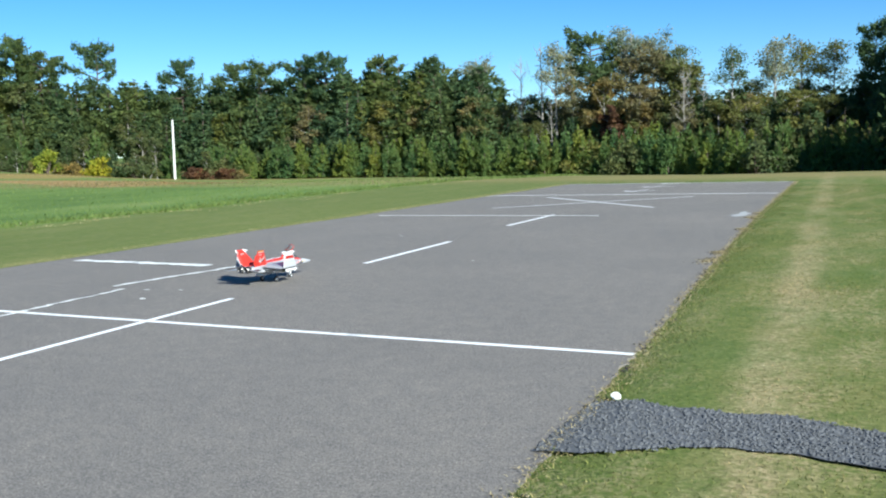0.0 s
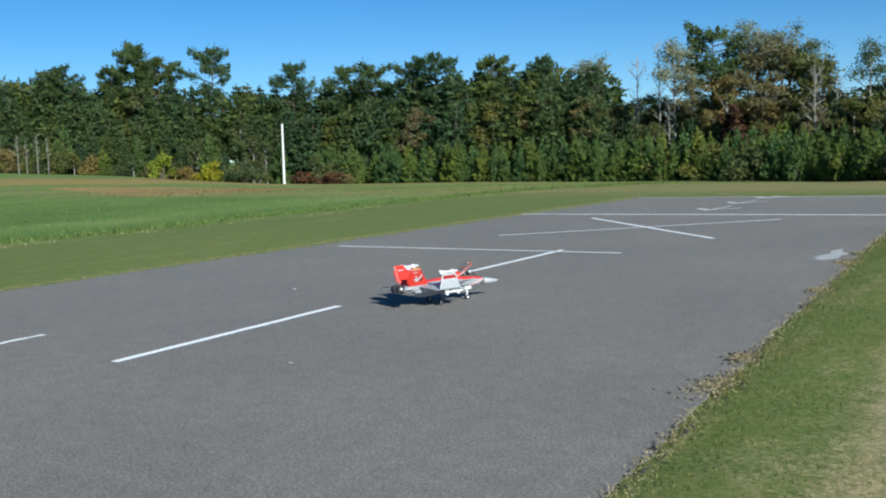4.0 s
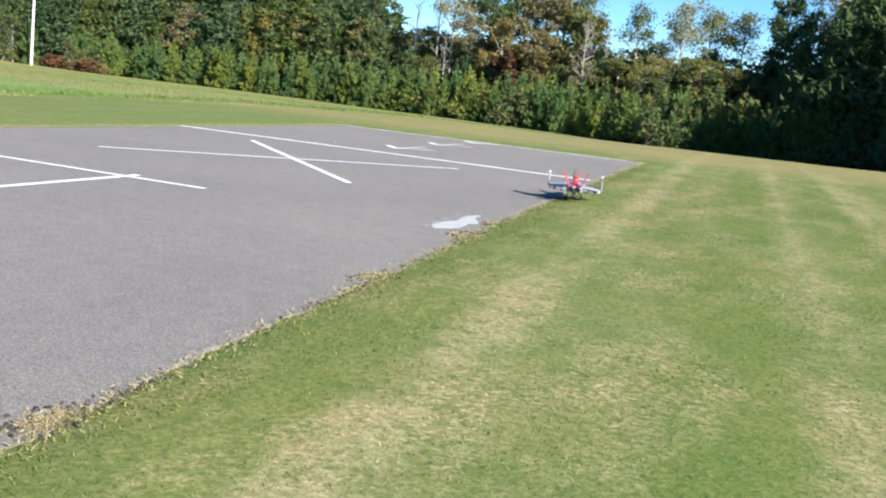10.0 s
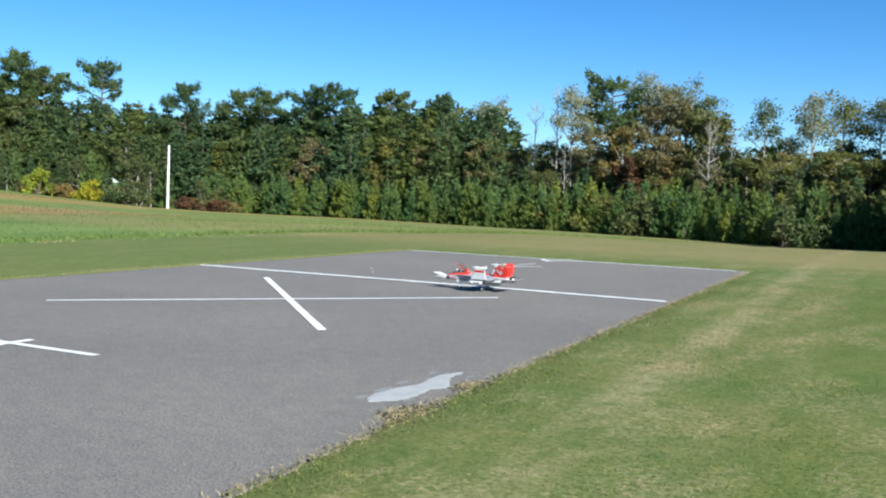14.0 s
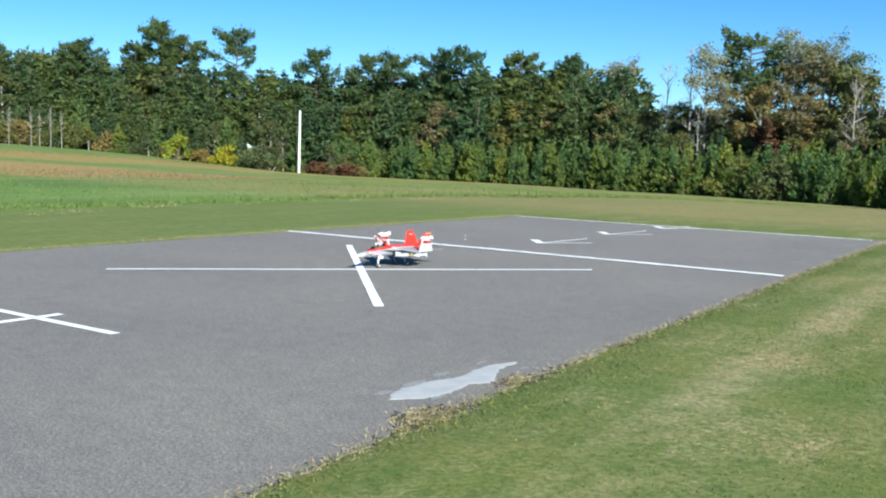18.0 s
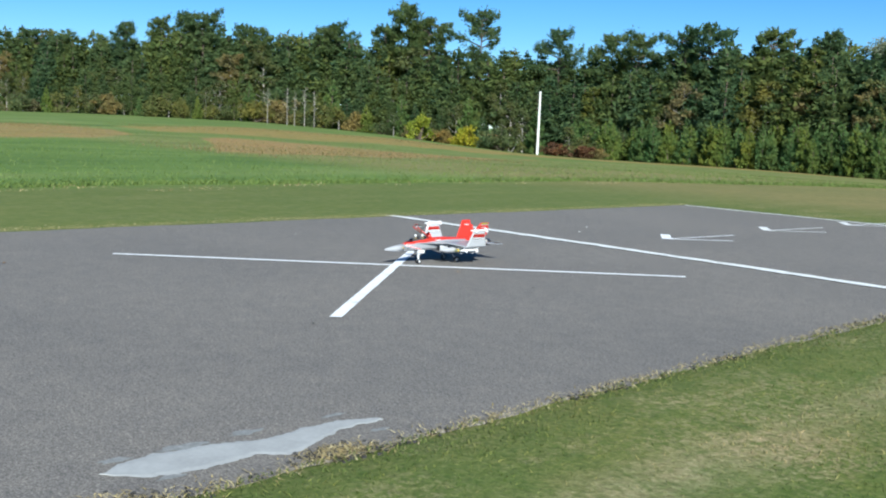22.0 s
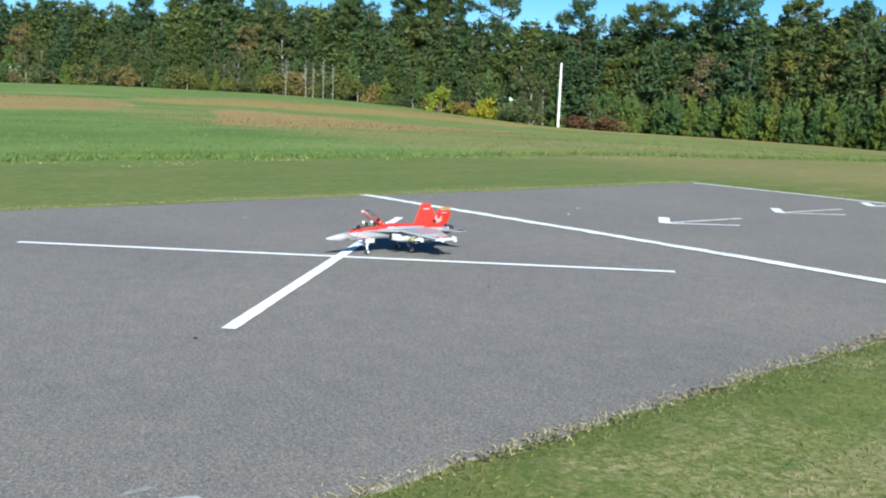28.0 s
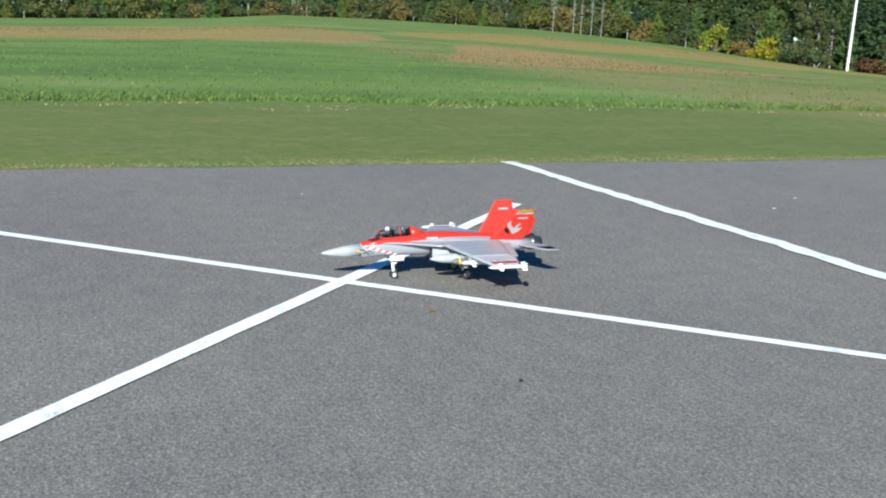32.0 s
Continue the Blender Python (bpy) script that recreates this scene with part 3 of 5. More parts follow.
def limb(bm, a, b, r0, r1, sides=6):
    """A tapered limb from a to b."""
    a, b = Vector(a), Vector(b)
    q = (b - a).to_track_quat("Z", "Y").to_matrix()
    rings = []
    for p, r in ((a, r0), (b, r1)):
        rings.append([bm.verts.new(p + q @ Vector((math.cos(t) * r, math.sin(t) * r, 0)))
                      for t in (2 * math.pi * i / sides for i in range(sides))])
    for i in range(sides):
        bm.faces.new((rings[0][i], rings[0][(i + 1) % sides], rings[1][(i + 1) % sides], rings[1][i]))
    bm.faces.new(rings[1])


def make_tree(name, label, category, seed, height, bark, leaves, style, group):
    """A tree as an empty with a trunk and a crown."""
    rng = np.random.default_rng(seed)
    rnd = random.Random(seed)
    root = tagged(new(name), label, category, group)
    bm = bmesh.new()
    H = height
    lean = Vector((rnd.uniform(-0.02, 0.02), rnd.uniform(-0.02, 0.02), 1))
    segs = 5
    r_base = H * (0.0105 if style in ("tall", "bare", "thin") else 0.016)
    pts = [Vector((lean.x * H * i / segs + rnd.uniform(-0.1, 0.1) * (i > 0), lean.y * H * i / segs + rnd.uniform(-0.1, 0.1) * (i > 0), H * i / segs * 0.97)) for i in range(segs + 1)]
    pts[0].z = -0.6
    for i in range(segs):
        limb(bm, pts[i], pts[i + 1], r_base * (1 - 0.85 * i / segs), r_base * (1 - 0.85 * (i + 1) / segs))

    def on_trunk(z):
        f = min(max(z / H, 0), 0.999) * segs
        i = int(f)
        return pts[i].lerp(pts[i + 1], f - i)

    def outwards(t, L, rise):
        return Vector((math.cos(t) * L, math.sin(t) * L, L * rise))

    boughs, centres, radii = [], [], []
    if style == "tall":
        # a few long, forked limbs that carry flat plates of needles
        low = rnd.uniform(0.50, 0.64)
        spread = rnd.uniform(0.12, 0.17)
        n = 21
        for i in range(n):
            f = (i + rnd.random()) / n
            z = H * (low + (0.97 - low) * f)
            t = i * 2.4 + rnd.uniform(-0.7, 0.7)
            L = H * spread * (0.35 + 0.75 * math.sin(math.pi * min(0.22 + 0.66 * f, 1))) * rnd.uniform(0.45, 1.1)
            base = on_trunk(z)
            tip = base + outwards(t, L, rnd.uniform(0.05, 0.55))
            limb(bm, base, tip, 0.11, 0.03, 4)
            for g, turn in ((0.55, 0.7), (0.75, -0.6), (1.0, 0.0)):
                a = base.lerp(tip, g * 0.62)
                e = base.lerp(tip, g) + outwards(t + turn, L * 0.28, rnd.uniform(0.0, 0.45))
                boughs.append((a, e, H * rnd.uniform(0.032, 0.052), H * rnd.uniform(0.022, 0.038)))
        for k in range(5):
            boughs.append((on_trunk(H * 0.93), on_trunk(H * 0.97) + outwards(k * 1.257, H * 0.035, rnd.uniform(0.2, 1.0)), H * 0.025, H * 0.02))
        foliage = sprays(rng, boughs, 4600, 0.26, 0.35, 0.5)
    elif style in ("full", "spire"):
        # whorls of level boughs, long below and short above; a spire keeps them on its upper part alone
        low = 0.05 if style == "full" else 0.36
        blunt = rnd.uniform(0.45, 0.7) if style == "full" else rnd.uniform(0.5, 0.8)
        skew = [rnd.uniform(0.65, 1.25) for _ in range(7)]
        whorls = 17 if style == "full" else 13
        for w in range(whorls):
            f = low + (0.97 - low) * (w + rnd.uniform(-0.3, 0.3)) / (whorls - 1)
            f = min(max(f, 0.03), 0.97)
            reach = H * (0.25 if style == "full" else 0.26) * (1 - f) ** blunt + 0.30
            turn = rnd.uniform(0, 6.283)
            for k in range(6 if f < 0.75 else 4):
                t = turn + k * 6.283 / (6 if f < 0.75 else 4) + rnd.uniform(-0.35, 0.35)
                L = reach * rnd.uniform(0.55, 1.12) * skew[int((t % 6.283) / 0.9)]
                base = on_trunk(H * f + rnd.uniform(-0.25, 0.25))
                rise = rnd.uniform(-0.12, 0.2) + 0.55 * max(f - 0.55, 0)
                boughs.append((base, base + outwards(t, L, rise), 0.34 + 0.36 * L, 0.30 + 0.14 * L))
        top = on_trunk(H * 0.95)
        boughs += [(top, top + Vector((rnd.uniform(-0.2, 0.2), rnd.uniform(-0.2, 0.2), H * 0.06)), 0.16, 0.2)] * 2
        foliage = sprays(rng, boughs, 3000 if style == "full" else 2000, 0.40 if style == "full" else 0.45, 0.35, 0.4)
    elif style == "young":
        # short upturned boughs to the ground and a candle at the top
        z = H * 0.02
        while z < H * 0.95:
            f = z / H
            reach = H * 0.235 * (1 - f) ** 0.8 + 0.12
            for k in range(7 if f < 0.6 else 5):
                t = rnd.uniform(0, 6.283)
                L = reach * rnd.uniform(0.6, 1.15)
                base = on_trunk(z)
                boughs.append((base, base + outwards(t, L, rnd.uniform(0.35, 0.9)), 0.16 + 0.12 * L, 0.16 + 0.1 * L))
            z += H * 0.062
        top = on_trunk(H * 0.93)
        boughs += [(top, top + Vector((rnd.uniform(-0.1, 0.1), rnd.uniform(-0.1, 0.1), H * 0.11)), 0.10, 0.15)] * 3
        foliage = sprays(rng, boughs, 1500, 0.24, 0.9, 0.2)
    elif style in ("broad", "thin", "bare"):
        n_limb = {"broad": 17, "thin": 13, "bare": 12}[style]
        low = {"broad": 0.22, "thin": 0.58, "bare": 0.42}[style]
        thick = {"broad": 0.03, "thin": 0.028, "bare": 0.026}[style]
        for i in range(n_limb):
            z = H * (low + (0.93 - low) * (i + rnd.random()) / n_limb)
            f = (z / H - low) / (0.93 - low)
            base = on_trunk(z)
            t = i * 2.4 + rnd.uniform(-0.6, 0.6)
            L = H * {"broad": 0.21, "thin": 0.125, "bare": 0.11}[style] * rnd.uniform(0.5, 1.1) * (1.05 - 0.45 * f)
            tip = base + outwards(t, L, rnd.uniform(0.4, 1.2))
            limb(bm, base, tip, H * 0.0042, thick, 4)
            for _ in range(3 if style != "bare" else 5):
                side = base.lerp(tip, rnd.uniform(0.35, 1.0))
                end = side + Vector((rnd.uniform(-1, 1), rnd.uniform(-1, 1), rnd.uniform(0.2, 1.3))) * L * 0.5
                limb(bm, side, end, thick * 0.9, thick * 0.4, 3)
                if style == "bare":
                    for _ in range(3):
                        limb(bm, side.lerp(end, rnd.uniform(0.3, 1)), end + Vector((rnd.uniform(-1, 1), rnd.uniform(-1, 1), rnd.uniform(0.2, 1.2))) * L * 0.3, thick * 0.5, thick * 0.25, 3)
                centres.append(end)
                radii.append(H * rnd.uniform(0.042, 0.072))
            centres.append(tip)
            radii.append(H * rnd.uniform(0.035, 0.065))
        centres.append(on_trunk(H * 0.97))
        radii.append(H * 0.05)
        count, size = {"broad": (3400, 0.19), "thin": (2500, 0.145), "bare": (40, 0.10)}[style]
        foliage = leaf_cloud(rng, [tuple(c) for c in centres], radii, count, size)
    else:  # bush
        for _ in range(18):
            t, L = rnd.uniform(0, 6.283), H * rnd.uniform(0, 0.62)
            z = H * rnd.uniform(0.12, 0.82) * (1 - 0.4 * L / H)
            centres.append(Vector((math.cos(t) * L, math.sin(t) * L, z)))
            radii.append(H * rnd.uniform(0.14, 0.30))
            limb(bm, (0, 0, 0), centres[-1], 0.05, 0.02, 4)
        foliage = leaf_cloud(rng, [tuple(c) for c in centres], radii, 1500, 0.15, 0.9)
    part("trunk", bm, bark, root)
    raw("crown", *foliage, leaves, root)
    return root


TREES = {}


def tree_kinds():
    def kind(key, n, *args):
        TREES[key] = [make_tree(args[0], args[1], args[2], 100 * len(TREES) + i, args[3] * (0.94 + 0.05 * i), *args[4:]) for i in range(n)]
    kind("tall", 6, "tall_pine", "tall loblolly pine with a bare trunk and ragged dark green crown", "pine tree", 20, BARK_PINE, PINE, "tall", "wood's pines")
    kind("full", 6, "pine", "dense dark green pine with level boughs to the ground", "pine tree", 15, BARK_PINE, PINE, "full", "wood's pines")
    kind("spire", 5, "spire_pine", "pointed dark green pine standing deep in the wood", "pine tree", 17, BARK_PINE, PINE, "spire", "wood's pines")
    kind("young", 6, "young_pine", "bushy bright green young pine at the wood's edge", "pine tree", 6.5, BARK_PINE, YOUNG, "young", "young pines")
    kind("olive", 4, "broadleaf_tree", "olive green broadleaf tree beginning to turn", "tree", 15, BARK_PALE, OLIVE, "broad", "broadleaf trees")
    kind("autumn", 3, "autumn_tree", "tree in brown and tan autumn leaf", "tree", 15, BARK_PALE, AUTUMN, "broad", "broadleaf trees")
    kind("thin", 4, "slender_tree", "slender pale-trunked tree with a thin high crown", "tree", 20, BARK_PALE, OLIVE, "thin", "slender trees")
    kind("pale", 3, "pale_tree", "sparse pale grey-green tree against the sky", "tree", 20, BARK_PALE, PALE_LEAF, "thin", "slender trees")
    kind("bare", 3, "bare_tree", "nearly bare tree with a pale trunk", "tree", 20, BARK_PALE, PALE_LEAF, "bare", "bare trees")
    kind("red", 1, "red_tree", "small tree in dark red autumn leaf", "tree", 9, BARK_PALE, RED_LEAF, "broad", "broadleaf trees")
    kind("bush", 4, "bush", "olive green roadside bush", "bush", 3.5, BARK_PINE, OLIVE, "bush", "bushes")
    kind("brush", 2, "brown_bush", "bush in dull brown autumn leaf", "bush", 3.0, BARK_PINE, AUTUMN, "bush", "bushes")
    kind("redbush", 2, "red_bush", "low bush in dull red leaf", "bush", 2.2, BARK_PINE, RED_LEAF, "bush", "bushes")
    kind("yellow", 2, "yellow_bush", "bright yellow-green bush before the dark wood", "bush", 3.4, BARK_PINE, YELLOW_LEAF, "bush", "bushes")


USED = set()


def plant(key, x, y, height, rnd, wide=1.0):
    """Sets a tree of a kind on the ground at its height."""
    # the pole's foot, the yellow bushes and the view to them stay clear
    for cx, cy, wide_gap in ((-121, 141.7, 5.0), (-145, 135, 3.6), (-135.4, 138, 2.6)):
        near = Vector((HUB[0] - cx, HUB[1] - cy)).normalized()
        off = Vector((x - cx, y - cy))
        gap = wide_gap if key not in ("bush", "redbush", "brush") else wide_gap * 0.5
        if key not in ("yellow", "bare") and -3 < off.dot(near) < 14 and abs(off.x * near.y - off.y * near.x) < gap:
            return None
    base = rnd.choice(TREES[key])
    nominal = max(v.co.z for c in base.children if c.name.startswith("trunk") for v in c.data.vertices) if key not in ("bush", "brush", "redbush", "yellow") else \
        max(v.co.z for c in base.children if c.name.startswith("crown") for v in c.data.vertices)
    s = height / nominal
    m = pose(x, y, lay(x, y) - 0.05, 0, 0, rnd.uniform(0, 360)) @ Matrix.Diagonal((s * wide, s * wide, s, 1))
    if base.name not in USED:
        USED.add(base.name)
        base.matrix_basis = m
        return base
    return copy_thing(base, m @ Matrix.Diagonal([1 / v for v in base.scale] + [1]))


def on_edge(az, back):
    r = ramp1(az, AZ, AZ_R) + back
    return HUB[0] - math.sin(radians(az)) * r, HUB[1] + math.cos(radians(az)) * r


def plant_woods():
    rnd = random.Random(11)
    # young pines along the clearing's end, close-set
    az = -16.0
    while az < 44:
        for row in range(3):
            x, y = on_edge(az + rnd.uniform(-0.3, 0.3), 0.6 + row * 2.4 + rnd.uniform(-0.9, 0.9))
            plant("young" if rnd.random() < 0.95 else "bush", x, y, rnd.uniform(3.6, 6.2) + 0.6 * row, rnd, rnd.uniform(0.85, 1.45))
        az += 0.62 if az > 26 else 0.75
    # thicket from the pole round to the far left
    az = 42.0
    while az < 100:
        x, y = on_edge(az, rnd.uniform(-1, 3))
        plant(rnd.choice(["bush", "bush", "young", "olive", "brush"]), x, y, rnd.uniform(2.2, 5.5), rnd, rnd.uniform(0.9, 1.4))
        x, y = on_edge(az + 0.4, 5 + rnd.uniform(-1, 2))
        plant(rnd.choice(["full", "young", "olive", "full", "full"]), x, y, rnd.uniform(5, 9.5), rnd, 1.15)
        az += 0.8
    az = 58.0
    while az < 101:
        plant(rnd.choice(["full", "full", "olive"]), *on_edge(az + rnd.uniform(-0.3, 0.3), 13 + rnd.uniform(-1, 1)), rnd.uniform(6.5, 9.5), rnd, 1.4)
        az += 1.0
    # the body of the wood: pines branched to the ground before, pointed ones behind
    az = -16.0
    while az < 102:
        a = az + rnd.uniform(-0.5, 0.5)
        x, y = on_edge(a, 10 + rnd.uniform(-2, 2))
        low = 0.86 if a > 66 else 1.0
        if a > 24:
            plant(rnd.choice(["full"] * 9 + ["olive", "autumn"]), x, y, rnd.uniform(11.5, 14.5) * low, rnd, rnd.uniform(1.2, 1.5))
        elif a > 4:
            plant(rnd.choice(["full", "olive", "olive", "autumn"]), x, y, rnd.uniform(8.0, 10.5), rnd, rnd.uniform(1.1, 1.5))
        else:
            plant(rnd.choice(["full", "olive", "full"]), x, y, rnd.uniform(8.5, 11.0), rnd, rnd.uniform(1.1, 1.5))
        az += 1.1
    az = -16.0
    while az < 102:
        for row in range(2):
            a = az + rnd.uniform(-0.4, 0.4)
            x, y = on_edge(a, 15.5 + row * 6 + rnd.uniform(-2, 2))
            low = 0.86 if a > 66 else 1.0
            if a > 24:
                plant("spire" if rnd.random() < 0.95 else "olive", x, y, (rnd.uniform(16.0, 18.2) + row * 1.6) * low, rnd, rnd.uniform(1.3, 1.65))
            elif a > 4:
                plant(rnd.choice(["spire", "olive", "autumn", "spire"]), x, y, rnd.uniform(9.5, 12.0) + row * 1.2, rnd, rnd.uniform(1.3, 1.7))
            else:
                plant(rnd.choice(["spire", "olive", "spire"]), x, y, rnd.uniform(9.0, 11.5) + row * 0.8, rnd, rnd.uniform(1.3, 1.7))
        az += 0.82
    # trees that stand out against the sky
    skyline = {
        "tall": [(-128, 153, 22.9), (-117, 155, 21.7), (-111, 155, 21.6), (-102, 155, 21.5), (-97, 155, 22.4), (-86, 156, 21.1), (-75, 154, 20.3), (-46, 150, 21.9), (-45, 148, 17.0), (-5, 139, 19.1), (-3, 137, 16.0)],
        "full": [(4, 127, 18.0), (8, 125, 19.5), (11, 122, 20.5), (-2, 132, 15.0), (-70, 150, 13.5), (-79, 150, 14.5), (-88, 151, 15.0)],
        "pale": [(-67, 155, 19.9), (-49, 144, 19.4), (-42, 154, 22.6), (-40, 152, 21.5), (-36, 151, 21.6), (-17, 138, 18.1), (0, 145, 22.5), (2, 147, 22.0)],
        "bare": [(-56, 147, 18.6), (-52, 146, 20.4), (-28, 136, 14.8), (-26, 138, 13.5), (-39, 151, 22.0), (-49, 142, 11.3)],
        "autumn": [(-38, 146, 18.3), (-33, 144, 18.6), (-47, 145, 15.2), (-35, 140, 13.9), (-41, 142, 14.5), (-64, 146, 12.0), (-20, 137, 11.0)],
        "thin": [(-22, 138, 17.0), (-14, 143, 18.6), (-10, 143, 18.0), (-19, 139, 12.5), (-31, 145, 18.8)],
        "olive": [(-29, 141, 16.1), (-63, 146, 12.5), (-42, 144, 13.3), (-31, 143, 16.5), (-13, 138, 11.0)],
        "red": [(-39, 139, 9.8)],
    }
    far_left = {
        "tall": [(-211, 86, 16.5), (-209, 91, 15.7), (-202, 102, 19.0), (-198, 107, 20.3), (-195, 112, 21.6), (-192, 115, 21.8), (-187, 121, 19.6), (-185, 123, 19.2),
                 (-175, 135, 21.4), (-173, 132, 20.5), (-167, 142, 21.8), (-164, 146, 26.8), (-159, 148, 24.2), (-148, 152, 26.9)],
        "full": [(-182, 128, 18.9)],
        "yellow": [(-145, 135, 5.2), (-135.4, 138, 4.4)],
        "bare": [(-161, 116, 7.0), (-159, 118.5, 7.4), (-163, 113, 6.6), (-160, 117, 6.2), (-158, 120, 6.8)],
    }
    for table in (skyline, far_left):
        for key, rows in table.items():
            for x, y, h in rows:
                plant(key, x, y, h, rnd, 1.15 if key not in ("yellow", "bare") else 0.9)
    for i in range(7):
        plant("redbush" if i % 3 else "brush", *on_edge(43.4 - i * 0.55, -4.0 + rnd.uniform(-0.6, 0.6)), rnd.uniform(1.8, 2.6), rnd, 1.3)
    # the wood's dark flank along the clearing's sunny side
    for i in range(22):
        x, y = on_edge(rnd.uniform(-11, -3.0), rnd.uniform(5, 20))
        plant("full", x, y, rnd.uniform(17, 24), rnd, 1.2)
    # tall pines out of view, added forward of the flank to shade it
    for i in range(24):
        x, y = rnd.uniform(23, 46), rnd.uniform(80, 112)
        plant("full", x, y, rnd.uniform(26, 30), rnd, 1.2)
    # more pines, mostly out of view, that add to this shade
    for i in range(20):
        x, y = rnd.uniform(18, 44), rnd.uniform(114, 150)
        plant("full", x, y, rnd.uniform(18, 23), rnd, 1.2)


def build_pole():
    """White utility pole without wires, and a leaning stake beside it."""
    z = lay(-121, 141.7)
    bm = bmesh.new()
    limb(bm, (0, 0, -0.5), (0.25, -0.1, 10.9), 0.22, 0.16, 12)
    p = part("pole", bm, paint("white_pole_paint", (0.78, 0.78, 0.76), 0.6))
    p.location = (-121, 141.7, z)
    tagged(p, "tall white-painted utility pole at the wood's edge", "pole")
    bm = bmesh.new()
    limb(bm, (0, 0, -0.2), (0.9, 0.9, 2.1), 0.07, 0.06, 6)
    s = part("stake", bm, BARK_PALE)
    s.location = (-124.2, 138.3, lay(-124.2, 138.3))
    tagged(s, "leaning grey wooden stake in the grass", "stake")


tree_kinds()
plant_woods()
for spare in [b for kinds in TREES.values() for b in kinds if b.name not in USED]:
    for piece in list(spare.children):
        bpy.data.objects.remove(piece)
    bpy.data.objects.remove(spare)
build_pole()


# ---- the model jet ----
# drawn in metres of the model: x from the nose (0.75) to the tail (-0.75), y to its left, z up from the ground
GREY = paint("jet_grey", (0.30, 0.305, 0.325), 0.35, 0, 0.06, 14.0)
PALE_GREY = paint("jet_pale_grey", (0.39, 0.395, 0.41), 0.35, 0, 0.06, 14.0)
RED = paint("jet_red", (0.60, 0.036, 0.022), 0.3, 0, 0.06, 10.0)
WHITE = paint("jet_white", (0.74, 0.74, 0.74), 0.35, 0, 0.04, 12.0)
DARK = paint("jet_dark", (0.02, 0.02, 0.022), 0.5, 0, 0.1, 12.0)
NAVY = paint("jet_blue_grey", (0.07, 0.09, 0.15), 0.4, 0, 0.08, 12.0)
METAL = paint("nozzle_metal", (0.18, 0.17, 0.16), 0.35, 0.85, 0.1, 20.0)
YELLOW = paint("jet_yellow", (0.75, 0.48, 0.03), 0.4, 0, 0.05, 12.0)
LIME = paint("jet_lime", (0.50, 0.62, 0.03), 0.4, 0, 0.05, 12.0)
OLIVE_DRAB = paint("olive_drab", (0.13, 0.14, 0.075), 0.5, 0, 0.08, 16.0)
TUB = paint("cockpit_grey", (0.075, 0.072, 0.070), 0.6, 0, 0.1, 14.0)
RUBBER = paint("rubber", (0.025, 0.025, 0.025), 0.8, 0, 0.1, 16.0)
SKIN_PLAIN = paint("figure_buff", (0.30, 0.24, 0.12), 0.6, 0, 0.05, 16.0)


def glass_mat():
    n = Nodes("canopy_glass", 0.05)
    n.color((0.92, 0.95, 0.95))
    n.b.inputs["Transmission Weight"].default_value = 1.0
    n.b.inputs["IOR"].default_value = 1.06
    return n.m


GLASS = glass_mat()


def ring_loft(bm, rings, close_ends=True):
    vs = [[bm.verts.new(p) for p in r] for r in rings]
    n = len(vs[0])
    for a, b in zip(vs, vs[1:]):
        for i in range(n):
            bm.faces.new((a[i], a[(i + 1) % n], b[(i + 1) % n], b[i]))
    if close_ends:
        bm.faces.new(list(reversed(vs[0])))
        bm.faces.new(vs[-1])
    return vs


def oval(x, yc, zc, wy, wz, n=20, power=2.0, z_lo=None):
    """A superelliptic ring across the body."""
    out = []
    for i in range(n):
        t = 2 * math.pi * i / n
        c, s = math.cos(t), math.sin(t)
        y = yc + wy * math.copysign(abs(c) ** (2 / power), c)
        h = wz if s >= 0 or z_lo is None else z_lo
        out.append((x, y, zc + h * math.copysign(abs(s) ** (2 / power), s)))
    return out


def blade(bm, outline, thick, lift=None):
    """A wing-like slab: outline of (x, y) points, thickness at the middle, z from lift(x, y); thin, bevelled rim."""
    lift = lift or (lambda x, y: 0.0)
    cx = sum(p[0] for p in outline) / len(outline)
    cy = sum(p[1] for p in outline) / len(outline)
    rim, top, bot = [], [], []
    for x, y in outline:
        rim.append(bm.verts.new((x, y, lift(x, y))))
        xi, yi = cx + (x - cx) * 0.86, cy + (y - cy) * 0.93
        top.append(bm.verts.new((xi, yi, lift(xi, yi) + thick / 2)))
        bot.append(bm.verts.new((xi, yi, lift(xi, yi) - thick / 2)))
    n = len(outline)
    for i in range(n):
        j = (i + 1) % n
        bm.faces.new((rim[i], rim[j], top[j], top[i]))
        bm.faces.new((rim[j], rim[i], bot[i], bot[j]))
    bm.faces.new(top)
    bm.faces.new(list(reversed(bot)))
    bmesh.ops.recalc_face_normals(bm, faces=bm.faces)


def mirror(points, side):
    return [(x, y * side) for x, y in points]


def tube(bm, stations, y=0.0, z=0.0, sides=14):
    """A body of revolution along x from (x, radius) stations."""
    ring_loft(bm, [[(x, y + r * math.cos(2 * math.pi * i / sides), z + r * math.sin(2 * math.pi * i / sides)) for i in range(sides)] for x, r in stations])
    bmesh.ops.recalc_face_normals(bm, faces=bm.faces)


def slab(bm, size, at, turn=None):
    m = Matrix.Translation(at) @ (turn or Matrix()) @ Matrix.Diagonal((*size, 1))
    bmesh.ops.create_cube(bm, size=1.0, matrix=m)


